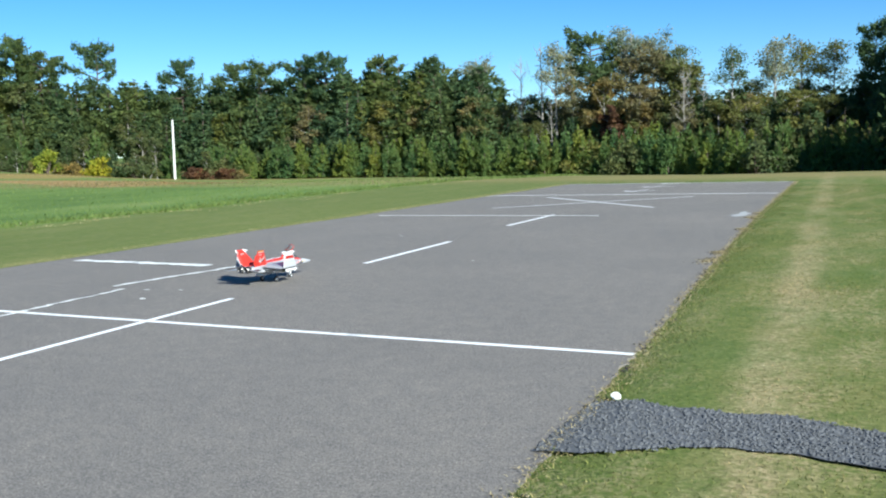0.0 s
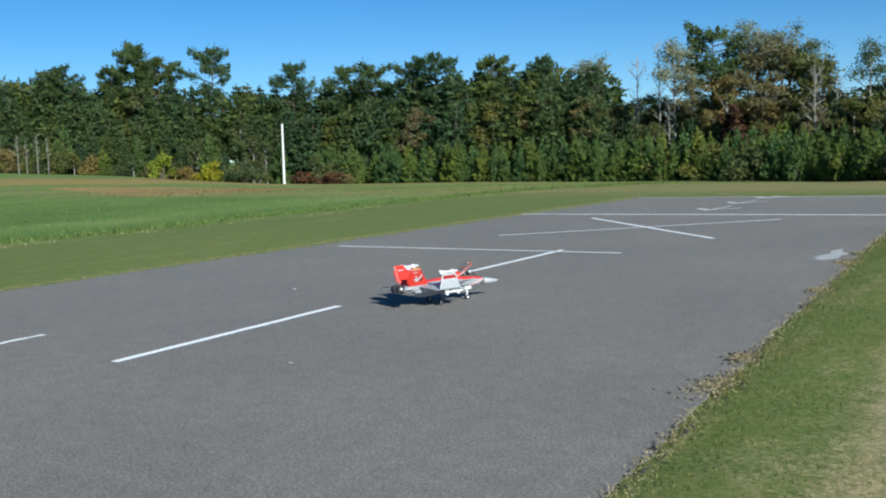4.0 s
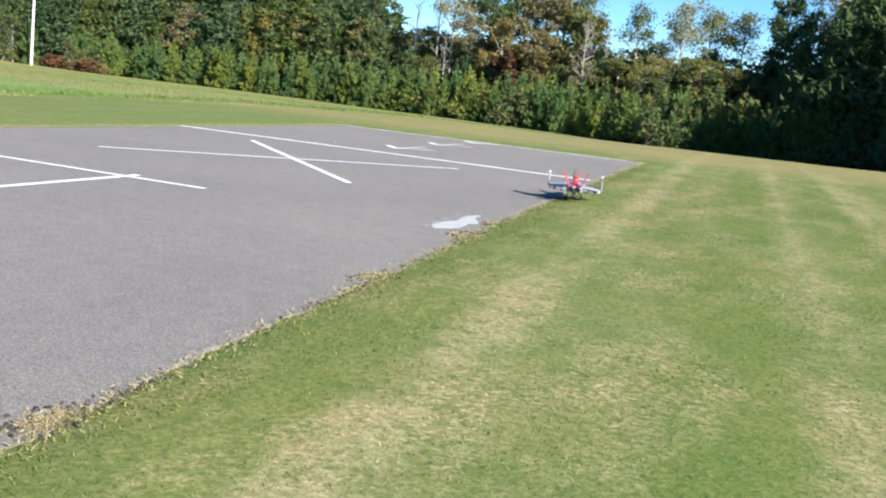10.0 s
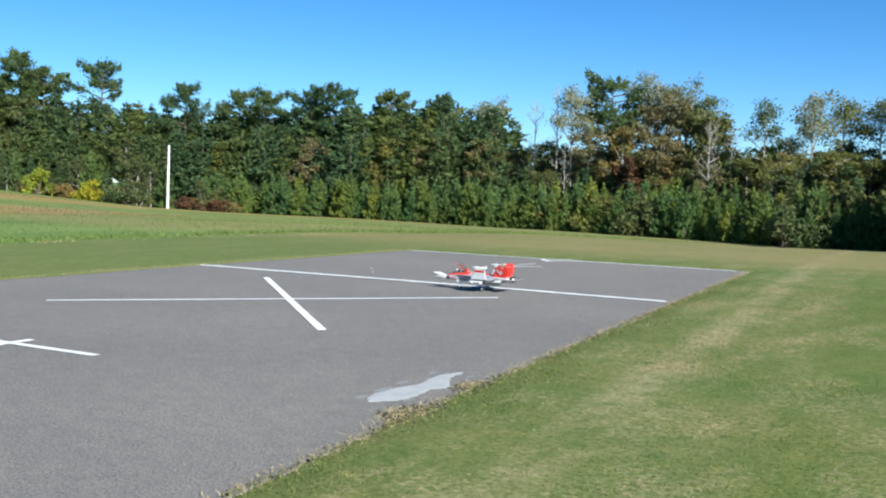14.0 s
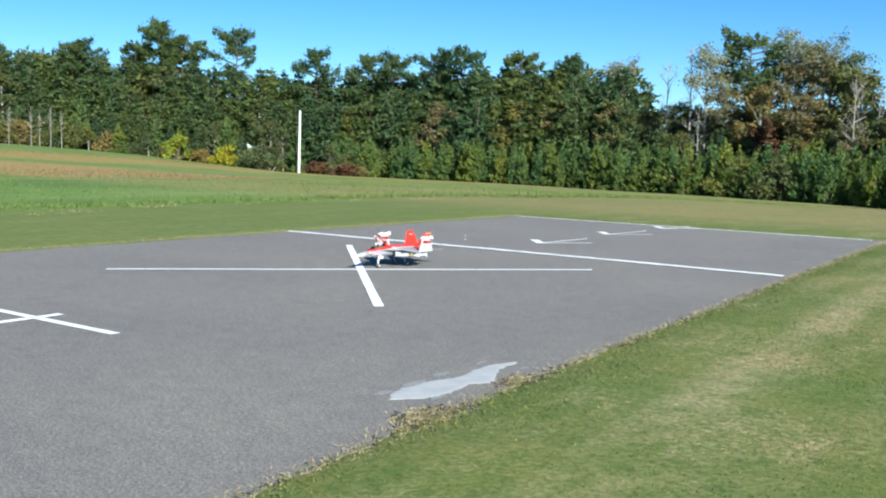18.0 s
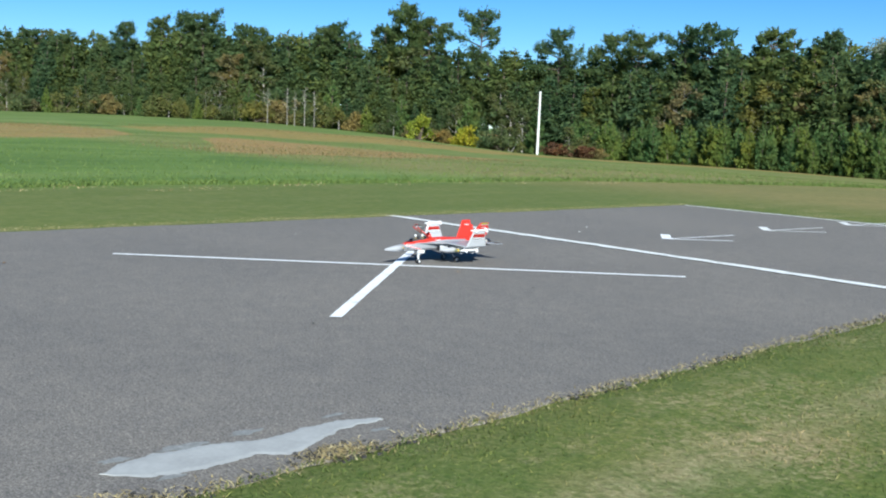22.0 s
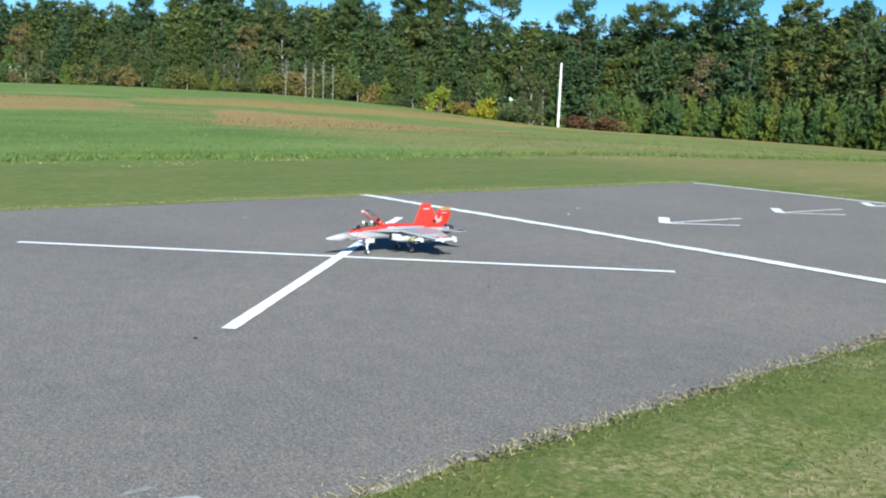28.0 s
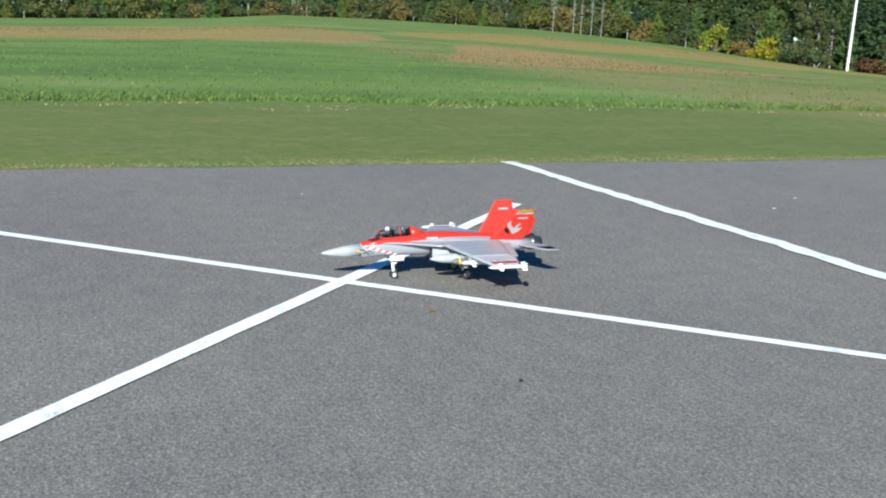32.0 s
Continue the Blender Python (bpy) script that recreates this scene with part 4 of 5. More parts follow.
def missile(name, parent, x, y, z, length, r, body_mat, fin_mat, label=""):
    """A store with a pointed nose and two sets of cruciform fins."""
    bm = bmesh.new()
    tube(bm, [(x + length / 2, 0.001), (x + length * 0.44, r * 0.7), (x + length * 0.36, r), (x - length * 0.47, r), (x - length / 2, r * 0.75)], y, z, 10)
    ob = part(name, bm, body_mat, parent, label, True)
    for k, (fx, span, chord) in enumerate(((0.18, 2.6, 0.10), (-0.42, 3.0, 0.12))):
        for q in range(2):
            fb = bmesh.new()
            slab(fb, (chord * length, span * 2 * r, r * 0.18), (x + fx * length, y, z), Euler((radians(45 + 90 * q), 0, 0)).to_matrix().to_4x4())
            part("fin", fb, fin_mat, ob)
    return ob


def build_jet():
    jet = tagged(new("model_jet"), "red, white and grey two-seat model jet fighter on its wheels", "model aircraft")
    P = lambda name, bm, mat, label="", smooth=False, parent=None: part(name, bm, mat, parent or jet, label, smooth)
    # fuselage: (x, centre z, half width, half height up, half height down)
    bm = bmesh.new()
    st = [(0.52, 0.180, 0.040, 0.038, 0.040), (0.44, 0.186, 0.050, 0.050, 0.048), (0.34, 0.190, 0.057, 0.056, 0.052), (0.22, 0.196, 0.062, 0.060, 0.056),
          (0.10, 0.200, 0.070, 0.056, 0.060), (-0.05, 0.200, 0.092, 0.052, 0.066), (-0.20, 0.200, 0.112, 0.048, 0.068), (-0.36, 0.200, 0.112, 0.042, 0.062),
          (-0.46, 0.200, 0.104, 0.036, 0.052), (-0.555, 0.200, 0.092, 0.030, 0.040)]
    ring_loft(bm, [oval(x, 0, z, w, u, 24, 2.4, d) for x, z, w, u, d in st])
    bmesh.ops.recalc_face_normals(bm, faces=bm.faces)
    P("fuselage", bm, GREY, "grey fuselage", True)
    bm = bmesh.new()
    ring_loft(bm, [oval(x, 0, z, w, u, 20, 2.1, d) for x, z, w, u, d in
                   [(0.75, 0.166, 0.002, 0.002, 0.002), (0.735, 0.1665, 0.009, 0.009, 0.009), (0.69, 0.168, 0.020, 0.019, 0.020), (0.62, 0.173, 0.031, 0.029, 0.031), (0.519, 0.180, 0.0402, 0.0382, 0.0402)]])
    bmesh.ops.recalc_face_normals(bm, faces=bm.faces)
    P("nose_cone", bm, PALE_GREY, "pale grey pointed nose", True)
    # red back from the windscreen to the fins
    bm = bmesh.new()
    ring_loft(bm, [oval(x, 0, z, w, u, 20, 2.2, d) for x, z, w, u, d in
                   [(0.515, 0.205, 0.032, 0.016, 0.020), (0.42, 0.220, 0.047, 0.026, 0.025), (0.30, 0.226, 0.054, 0.031, 0.028), (0.12, 0.232, 0.056, 0.040, 0.03),
                    (0.0, 0.238, 0.050, 0.036, 0.03), (-0.15, 0.236, 0.048, 0.028, 0.03), (-0.32, 0.230, 0.058, 0.020, 0.02), (-0.50, 0.222, 0.062, 0.014, 0.02)]])
    bmesh.ops.recalc_face_normals(bm, faces=bm.faces)
    P("spine", bm, RED, "glossy red upper fuselage and spine", True)
    # cockpit
    fwd = 0.030
    bm = bmesh.new()
    slab(bm, (0.215, 0.066, 0.03), (0.275 + fwd, 0, 0.2465))
    bmesh.ops.bevel(bm, geom=bm.edges[:], offset=0.006, segments=1)
    P("cockpit_tub", bm, TUB, "dark grey open cockpit")
    bm = bmesh.new()
    ring_loft(bm, [oval(0.435 + fwd, 0, 0.229, 0.030, 0.006, 12), oval(0.40 + fwd, 0, 0.236, 0.035, 0.020, 12), oval(0.372 + fwd, 0, 0.242, 0.037, 0.034, 12)])
    bmesh.ops.recalc_face_normals(bm, faces=bm.faces)
    P("windscreen", bm, GLASS, "curved clear windscreen", True)
    for x in (0.325 + fwd, 0.235 + fwd):
        bm = bmesh.new()
        slab(bm, (0.014, 0.040, 0.050), (x - 0.028, 0, 0.268), Euler((0, radians(-14), 0)).to_matrix().to_4x4())
        slab(bm, (0.040, 0.040, 0.012), (x - 0.006, 0, 0.258))
        P("ejection_seat", bm, DARK, "black ejection seat")
        bm = bmesh.new()
        bmesh.ops.create_uvsphere(bm, u_segments=12, v_segments=8, radius=0.0135, matrix=Matrix.Translation((x, 0, 0.297)))
        fig = P("pilot_doll", bm, [WHITE], "plain white-helmeted doll in the cockpit", True)
        bm = bmesh.new()
        ring_loft(bm, [oval(x, 0, 0.262, 0.020, 0.014, 10), oval(x - 0.004, 0, 0.274, 0.016, 0.016, 10)])
        P("doll_torso", bm, SKIN_PLAIN)
    # canopy on its rear hinge, frame red
    canopy = new("canopy")
    canopy.parent = jet
    tagged(canopy, "clear canopy with a red frame")
    bm = bmesh.new()
    arc = lambda x, w, h, z0: [(x, w * math.cos(math.pi * i / 12), z0 + h * math.sin(math.pi * i / 12)) for i in range(13)]
    prof = [(0.228, 0.036, 0.034, -0.012), (0.17, 0.040, 0.054, -0.010), (0.11, 0.040, 0.060, -0.006), (0.05, 0.036, 0.052, -0.002), (0.0, 0.028, 0.030, 0.004)]
    vs = [[bm.verts.new(p) for p in arc(*s)] for s in prof]
    for a, b in zip(vs, vs[1:]):
        for i in range(12):
            bm.faces.new((a[i], a[i + 1], b[i + 1], b[i]))
    bmesh.ops.recalc_face_normals(bm, faces=bm.faces)
    bmesh.ops.solidify(bm, geom=bm.faces[:], thickness=0.002)
    part("canopy_bubble", bm, GLASS, canopy, "", True)
    bm = bmesh.new()
    for x0, w0, h0, z0 in (prof[0], prof[2]):
        pts = arc(x0, w0 + 0.0015, h0 + 0.0015, z0)
        for a, b in zip(pts, pts[1:]):
            limb(bm, a, b, 0.0018, 0.0018, 6)
    for sd in (1, -1):
        for a, b in zip(prof, prof[1:]):
            limb(bm, (a[0], sd * a[1], a[3]), (b[0], sd * b[1], b[3]), 0.0045, 0.0045, 6)
    part("canopy_frame", bm, RED, canopy)
    bm = bmesh.new()
    ring_loft(bm, [oval(0.045, 0, 0.006, 0.036, 0.048, 14, 2.0, 0.006), oval(0.0, 0, 0.004, 0.032, 0.034, 14, 2.0, 0.006), oval(-0.05, 0, -0.004, 0.02, 0.018, 14, 2.0, 0.006)])
    bmesh.ops.recalc_face_normals(bm, faces=bm.faces)
    part("canopy_fairing", bm, RED, canopy, "", True)
    parts = {"jet": jet, "canopy": canopy}
    for side, word in ((1, "left"), (-1, "right")):
        # intake box and duct
        bm = bmesh.new()
        ring_loft(bm, [oval(x, side * y, z, w, h, 16, 4.0) for x, y, z, w, h in
                       [(0.105, 0.080, 0.164, 0.030, 0.036), (0.0, 0.080, 0.168, 0.033, 0.040), (-0.2, 0.078, 0.174, 0.040, 0.042), (-0.42, 0.058, 0.185, 0.046, 0.042)]])
        bmesh.ops.recalc_face_normals(bm, faces=bm.faces)
        P("intake", bm, PALE_GREY, "", True)
        # dark plate on the closed front stands in for the shaded hollow
        bm = bmesh.new()
        slab(bm, (0.006, 0.048, 0.058), (0.104, side * 0.080, 0.164))
        P("intake_mouth", bm, DARK)
        # leading edge extension
        bm = bmesh.new()
        blade(bm, mirror([(0.40, 0.050), (0.33, 0.066), (0.24, 0.096), (0.15, 0.135), (0.06, 0.168), (-0.02, 0.175), (-0.02, 0.04), (0.30, 0.04)], side), 0.010, lambda x, y: 0.222)
        P("strake", bm, GREY, "grey leading edge extension")
        # inner wing
        bm = bmesh.new()
        lift = lambda x, y: 0.222 - 0.09 * max(abs(y) - 0.09, 0)
        blade(bm, mirror([(0.045, 0.08), (0.045, 0.165), (-0.035, 0.375), (-0.285, 0.375), (-0.345, 0.09)], side), 0.020, lift)
        P("inner_wing", bm, GREY, "grey inner wing")
        bm = bmesh.new()
        blade(bm, mirror([(-0.282, 0.37), (-0.342, 0.115), (-0.385, 0.115), (-0.327, 0.37)], side), 0.008, lambda x, y: lift(x, y) - 0.004)
        P("flap", bm, GREY)
        # outer panel on the fold hinge, in the hinge's space
        outer = new("outer_wing")
        outer.parent = jet
        tagged(outer, "folding outer wing panel with red and white bands")
        bm = bmesh.new()
        blade(bm, mirror([(-0.035, 0.0), (-0.100, 0.170), (-0.262, 0.170), (-0.305, 0.0)], side), 0.014, lambda x, y: -0.08 * abs(y))
        part("panel", bm, PALE_GREY, outer)
        for y0, y1, mat in ((0.080, 0.108, WHITE), (0.108, 0.142, RED), (0.142, 0.170, WHITE)):
            for s2 in (1, -1):
                bm = bmesh.new()
                q = lambda y, e: (-0.035 - 0.382 * y - 0.020) if e else (-0.305 + 0.253 * y + 0.016)
                v = [bm.verts.new((q(y, e), side * y, -0.08 * y + s2 * 0.0082)) for y, e in ((y0, 1), (y1, 1), (y1, 0), (y0, 0))]
                bm.faces.new(v)
                bmesh.ops.solidify(bm, geom=bm.faces[:], thickness=0.001)
                part("wing_band", bm, mat, outer)
        missile("wingtip_missile", outer, -0.178, side * 0.182, -0.015, 0.235, 0.0095, WHITE, WHITE, "white wingtip missile")
        parts["outer_" + word] = outer
        # fin, canted outwards
        fin = new("tail_fin")
        fin.parent = jet
        fin.matrix_basis = pose(-0.385, side * 0.080, 0.222, side * -23, 0, 0)
        tagged(fin, "tall red tail fin with white and yellow marks")
        bm = bmesh.new()
        blade(bm, [(0.135, 0.0), (-0.018, 0.222), (-0.130, 0.222), (-0.128, 0.06), (-0.105, 0.0)], 0.011)
        bmesh.ops.rotate(bm, cent=(0, 0, 0), matrix=Matrix.Rotation(radians(90), 3, "X"), verts=bm.verts)
        part("fin_blade", bm, RED, fin)
        bm = bmesh.new()
        blade(bm, [(-0.128, 0.17), (-0.122, 0.03), (-0.143, 0.045), (-0.152, 0.16)], 0.006)
        bmesh.ops.rotate(bm, cent=(0, 0, 0), matrix=Matrix.Rotation(radians(90), 3, "X"), verts=bm.verts)
        part("rudder", bm, RED, fin)
        for s2 in (1, -1):
            def decal(name, pts, mat):
                b2 = bmesh.new()
                b2.faces.new([b2.verts.new((x, s2 * 0.0062, z)) for x, z in pts])
                bmesh.ops.solidify(b2, geom=b2.faces[:], thickness=0.0006)
                part(name, b2, mat, fin)
            decal("letter_bar", [(-0.028, 0.170), (-0.028, 0.160), (-0.095, 0.160), (-0.095, 0.170)], WHITE)
            if s2 == side:
                decal("white_band", [(-0.014, 0.204), (-0.008, 0.194), (-0.124, 0.194), (-0.125, 0.204)], WHITE)
                decal("bird_wing", [(0.030, 0.125), (0.012, 0.150), (0.004, 0.118), (-0.018, 0.092), (-0.045, 0.130), (-0.058, 0.122), (-0.040, 0.090), (-0.072, 0.098),
                                    (-0.052, 0.066), (-0.016, 0.052), (0.002, 0.080), (0.024, 0.100)], WHITE)
                decal("bird_tail", [(0.030, 0.100), (0.010, 0.078), (0.006, 0.050), (0.030, 0.066), (0.044, 0.088)], DARK)
                decal("fin_cap_mark", [(-0.026, 0.2215), (-0.020, 0.206), (-0.115, 0.206), (-0.115, 0.2215)], LIME if side > 0 else YELLOW)
        # stabilator
        bm = bmesh.new()
        blade(bm, mirror([(-0.43, 0.085), (-0.570, 0.265), (-0.650, 0.265), (-0.595, 0.085)], side), 0.010, lambda x, y: 0.195)
        P("stabilator", bm, GREY, "grey all-moving tailplane")
        bm = bmesh.new()
        v = [bm.verts.new((x, side * y, 0.2018)) for x, y in ((-0.520, 0.190), (-0.575, 0.256), (-0.640, 0.256), (-0.616, 0.190))]
        bm.faces.new(v)
        bmesh.ops.solidify(bm, geom=bm.faces[:], thickness=0.0008)
        P("stabilator_band", bm, RED)
        # nozzle
        bm = bmesh.new()
        tube(bm, [(-0.545, 0.045), (-0.57, 0.046), (-0.622, 0.036), (-0.622, 0.030), (-0.57, 0.030)], side * 0.046, 0.197, 18)
        P("nozzle", bm, METAL, "dark metal exhaust nozzle", True)
        # dark disc closing the bore, coloured for the unlit depth of the pipe
        bm = bmesh.new()
        tube(bm, [(-0.567, 0.0305), (-0.57, 0.0305)], side * 0.046, 0.197, 18)
        P("nozzle_throat", bm, DARK)
        # main wheel and leg
        bm = bmesh.new()
        limb(bm, (-0.06, side * 0.075, 0.155), (-0.085, side * 0.095, 0.075), 0.008, 0.007, 8)
        limb(bm, (-0.085, side * 0.095, 0.075), (-0.115, side * 0.103, 0.035), 0.007, 0.006, 8)
        P("main_leg", bm, GREY, "grey main undercarriage leg")
        wheel(jet, "main_wheel", -0.118, side * 0.112, 0.033, 0.033, 0.018)
        bm = bmesh.new()
        slab(bm, (0.12, 0.004, 0.05), (-0.06, side * 0.118, 0.135), Euler((radians(side * -25), 0, 0)).to_matrix().to_4x4())
        P("gear_door", bm, GREY)
        # under-wing stores
        for yy, kind in ((0.19, "tank"), (0.285, "bomb"), (0.345, "aam")):
            bm = bmesh.new()
            slab(bm, (0.11, 0.008, 0.035), (-0.08, side * yy, 0.183))
            bmesh.ops.bevel(bm, geom=bm.edges[:], offset=0.003, segments=1)
            P("pylon", bm, GREY)
            if kind == "tank":
                bm = bmesh.new()
                tube(bm, [(0.155, 0.001), (0.13, 0.011), (0.08, 0.024), (0.0, 0.029), (-0.13, 0.029), (-0.22, 0.018), (-0.265, 0.004)], side * yy, 0.152, 16)
                P("drop_tank", bm, PALE_GREY, "pale grey drop tank", True)
            elif kind == "bomb":
                ob = missile("bomb", jet, -0.07, side * yy, 0.155, 0.25, 0.017, OLIVE_DRAB, GREY, "olive drab bomb with a yellow ring")
                bm = bmesh.new()
                tube(bm, [(0.012, 0.0176), (0.002, 0.0176)], side * yy, 0.155, 12)
                part("ring", bm, YELLOW, ob)
            else:
                missile("missile", jet, -0.10, side * yy, 0.160, 0.235, 0.011, WHITE, WHITE, "white air-to-air missile")
        # checks and shark mouth on the nose flank
        def flank(x, z):
            xs, zc, w, u, d = ([row[i] for row in reversed(st)] for i in range(5))
            c, hw = ramp1(x, xs, zc), ramp1(x, xs, w)
            h = ramp1(x, xs, u) if z > c else ramp1(x, xs, d)
            return hw * max(1 - (abs(z - c) / h) ** 2.4, 0.02) ** (1 / 2.4) + 0.0012
        for k in range(11):
            for row in (0, 1):
                x, z = 0.492 - 0.0175 * k - 0.006 * row, 0.208 - 0.0050 * k - 0.0085 * row
                bm = bmesh.new()
                slab(bm, (0.0145, 0.003, 0.0078), (x, side * flank(x, z), z), Euler((radians(side * (z - 0.186) * 700), radians(-16), 0)).to_matrix().to_4x4())
                P("check_mark", bm, RED if (k + row) % 2 else WHITE)
        bm = bmesh.new()
        for x, z, w, h, tilt in ((0.517, 0.186, 0.020, 0.005, 10), (0.502, 0.180, 0.022, 0.006, -35), (0.488, 0.172, 0.026, 0.005, 30), (0.470, 0.178, 0.020, 0.005, -20), (0.505, 0.166, 0.022, 0.005, -10),
                                 (0.478, 0.163, 0.018, 0.005, 40), (0.455, 0.168, 0.020, 0.004, 15), (0.525, 0.158, 0.012, 0.006, 0)):
            slab(bm, (w, 0.0024, h), (x, side * flank(x, z), z), Euler((0, radians(tilt), 0)).to_matrix().to_4x4())
        P("nose_scribble", bm, DARK, "dark painted figure on the nose flank")
        bm = bmesh.new()
        for x, z in ((0.545, 0.182), (0.532, 0.176)):
            slab(bm, (0.022, 0.0024, 0.004), (x, side * (flank(x, z) - 0.001), z))
        P("yellow_mark", bm, YELLOW)
        bm = bmesh.new()
        for k in range(4):
            slab(bm, (0.014, 0.003, 0.007), (0.12 - 0.018 * k, side * 0.0555, 0.247))
        P("letter_bar", bm, WHITE)
    # nose leg
    bm = bmesh.new()
    limb(bm, (0.322, 0, 0.150), (0.307, 0, 0.034), 0.0105, 0.009, 8)
    limb(bm, (0.235, 0, 0.148), (0.304, 0, 0.085), 0.007, 0.007, 8)
    P("nose_leg", bm, WHITE, "white nose undercarriage leg")
    for s in (1, -1):
        wheel(jet, "nose_wheel", 0.307, s * 0.014, 0.022, 0.022, 0.010)
        bm = bmesh.new()
        slab(bm, (0.09, 0.003, 0.035), (0.30, s * 0.034, 0.128), Euler((radians(s * -15), 0, 0)).to_matrix().to_4x4())
        P("nose_gear_door", bm, WHITE)
    bm = bmesh.new()
    tube(bm, [(-0.05, 0.001), (-0.09, 0.02), (-0.16, 0.026), (-0.30, 0.026), (-0.38, 0.006)], 0, 0.110, 14)
    P("centreline_tank", bm, PALE_GREY, "pale grey belly tank", True)
    bm = bmesh.new()
    slab(bm, (0.12, 0.008, 0.03), (-0.2, 0, 0.138))
    P("pylon", bm, GREY)
    return parts


def wheel(parent, name, x, y, z, r, w):
    hub = new(name)
    hub.parent = parent
    hub.location = (x, y, z)
    for nm, rr, ww, mat in (("tyre", r, w, RUBBER), ("rim", r * 0.58, w * 1.12, WHITE if r < 0.03 else GREY)):
        bm = bmesh.new()
        bmesh.ops.create_cone(bm, segments=20, radius1=rr, radius2=rr, depth=ww, cap_ends=True, matrix=Matrix.Rotation(radians(90), 4, "X"))
        bmesh.ops.bevel(bm, geom=[e for e in bm.edges if abs(e.verts[0].co.y - e.verts[1].co.y) < 1e-6], offset=ww * 0.22, segments=2)
        part(nm, bm, mat, hub)


JET = build_jet()


# ---- grass, rubble and small things ----
def blades(name, roots, heights, widths, lean, material, label, rng, category="grass"):
    """One mesh of bent grass blades, each two triangles."""
    n = len(roots)
    t = rng.random(n) * 2 * math.pi
    side = np.stack([np.cos(t), np.sin(t), np.zeros(n)], 1) * (widths / 2)[:, None]
    a = rng.random(n) * 2 * math.pi
    tip = np.stack([np.cos(a) * lean, np.sin(a) * lean, np.ones(n)], 1)
    tip[:, :2] *= (0.3 + rng.random(n))[:, None]
    tip = tip * heights[:, None]
    mid = tip * np.array([0.35, 0.35, 0.6])
    v = np.stack([roots - side, roots + side, roots + mid + side * 0.7, roots + mid - side * 0.7, roots + tip], 1).reshape(-1, 3)
    k = np.arange(n)[:, None] * 5
    me = bpy.data.meshes.new(name)
    quads = (k + np.array([[0, 1, 2, 3]])).tolist()
    tris = (k + np.array([[3, 2, 4]])).tolist()
    me.from_pydata(v.tolist(), [], quads + tris)
    me.materials.append(material)
    ob = new(name, me)
    return tagged(ob, label, category, kind="stuff")


def ground_roots(xy, dip=0.0):
    return np.array([(x, y, lay(x, y) + 0.012 - dip) for x, y in xy])


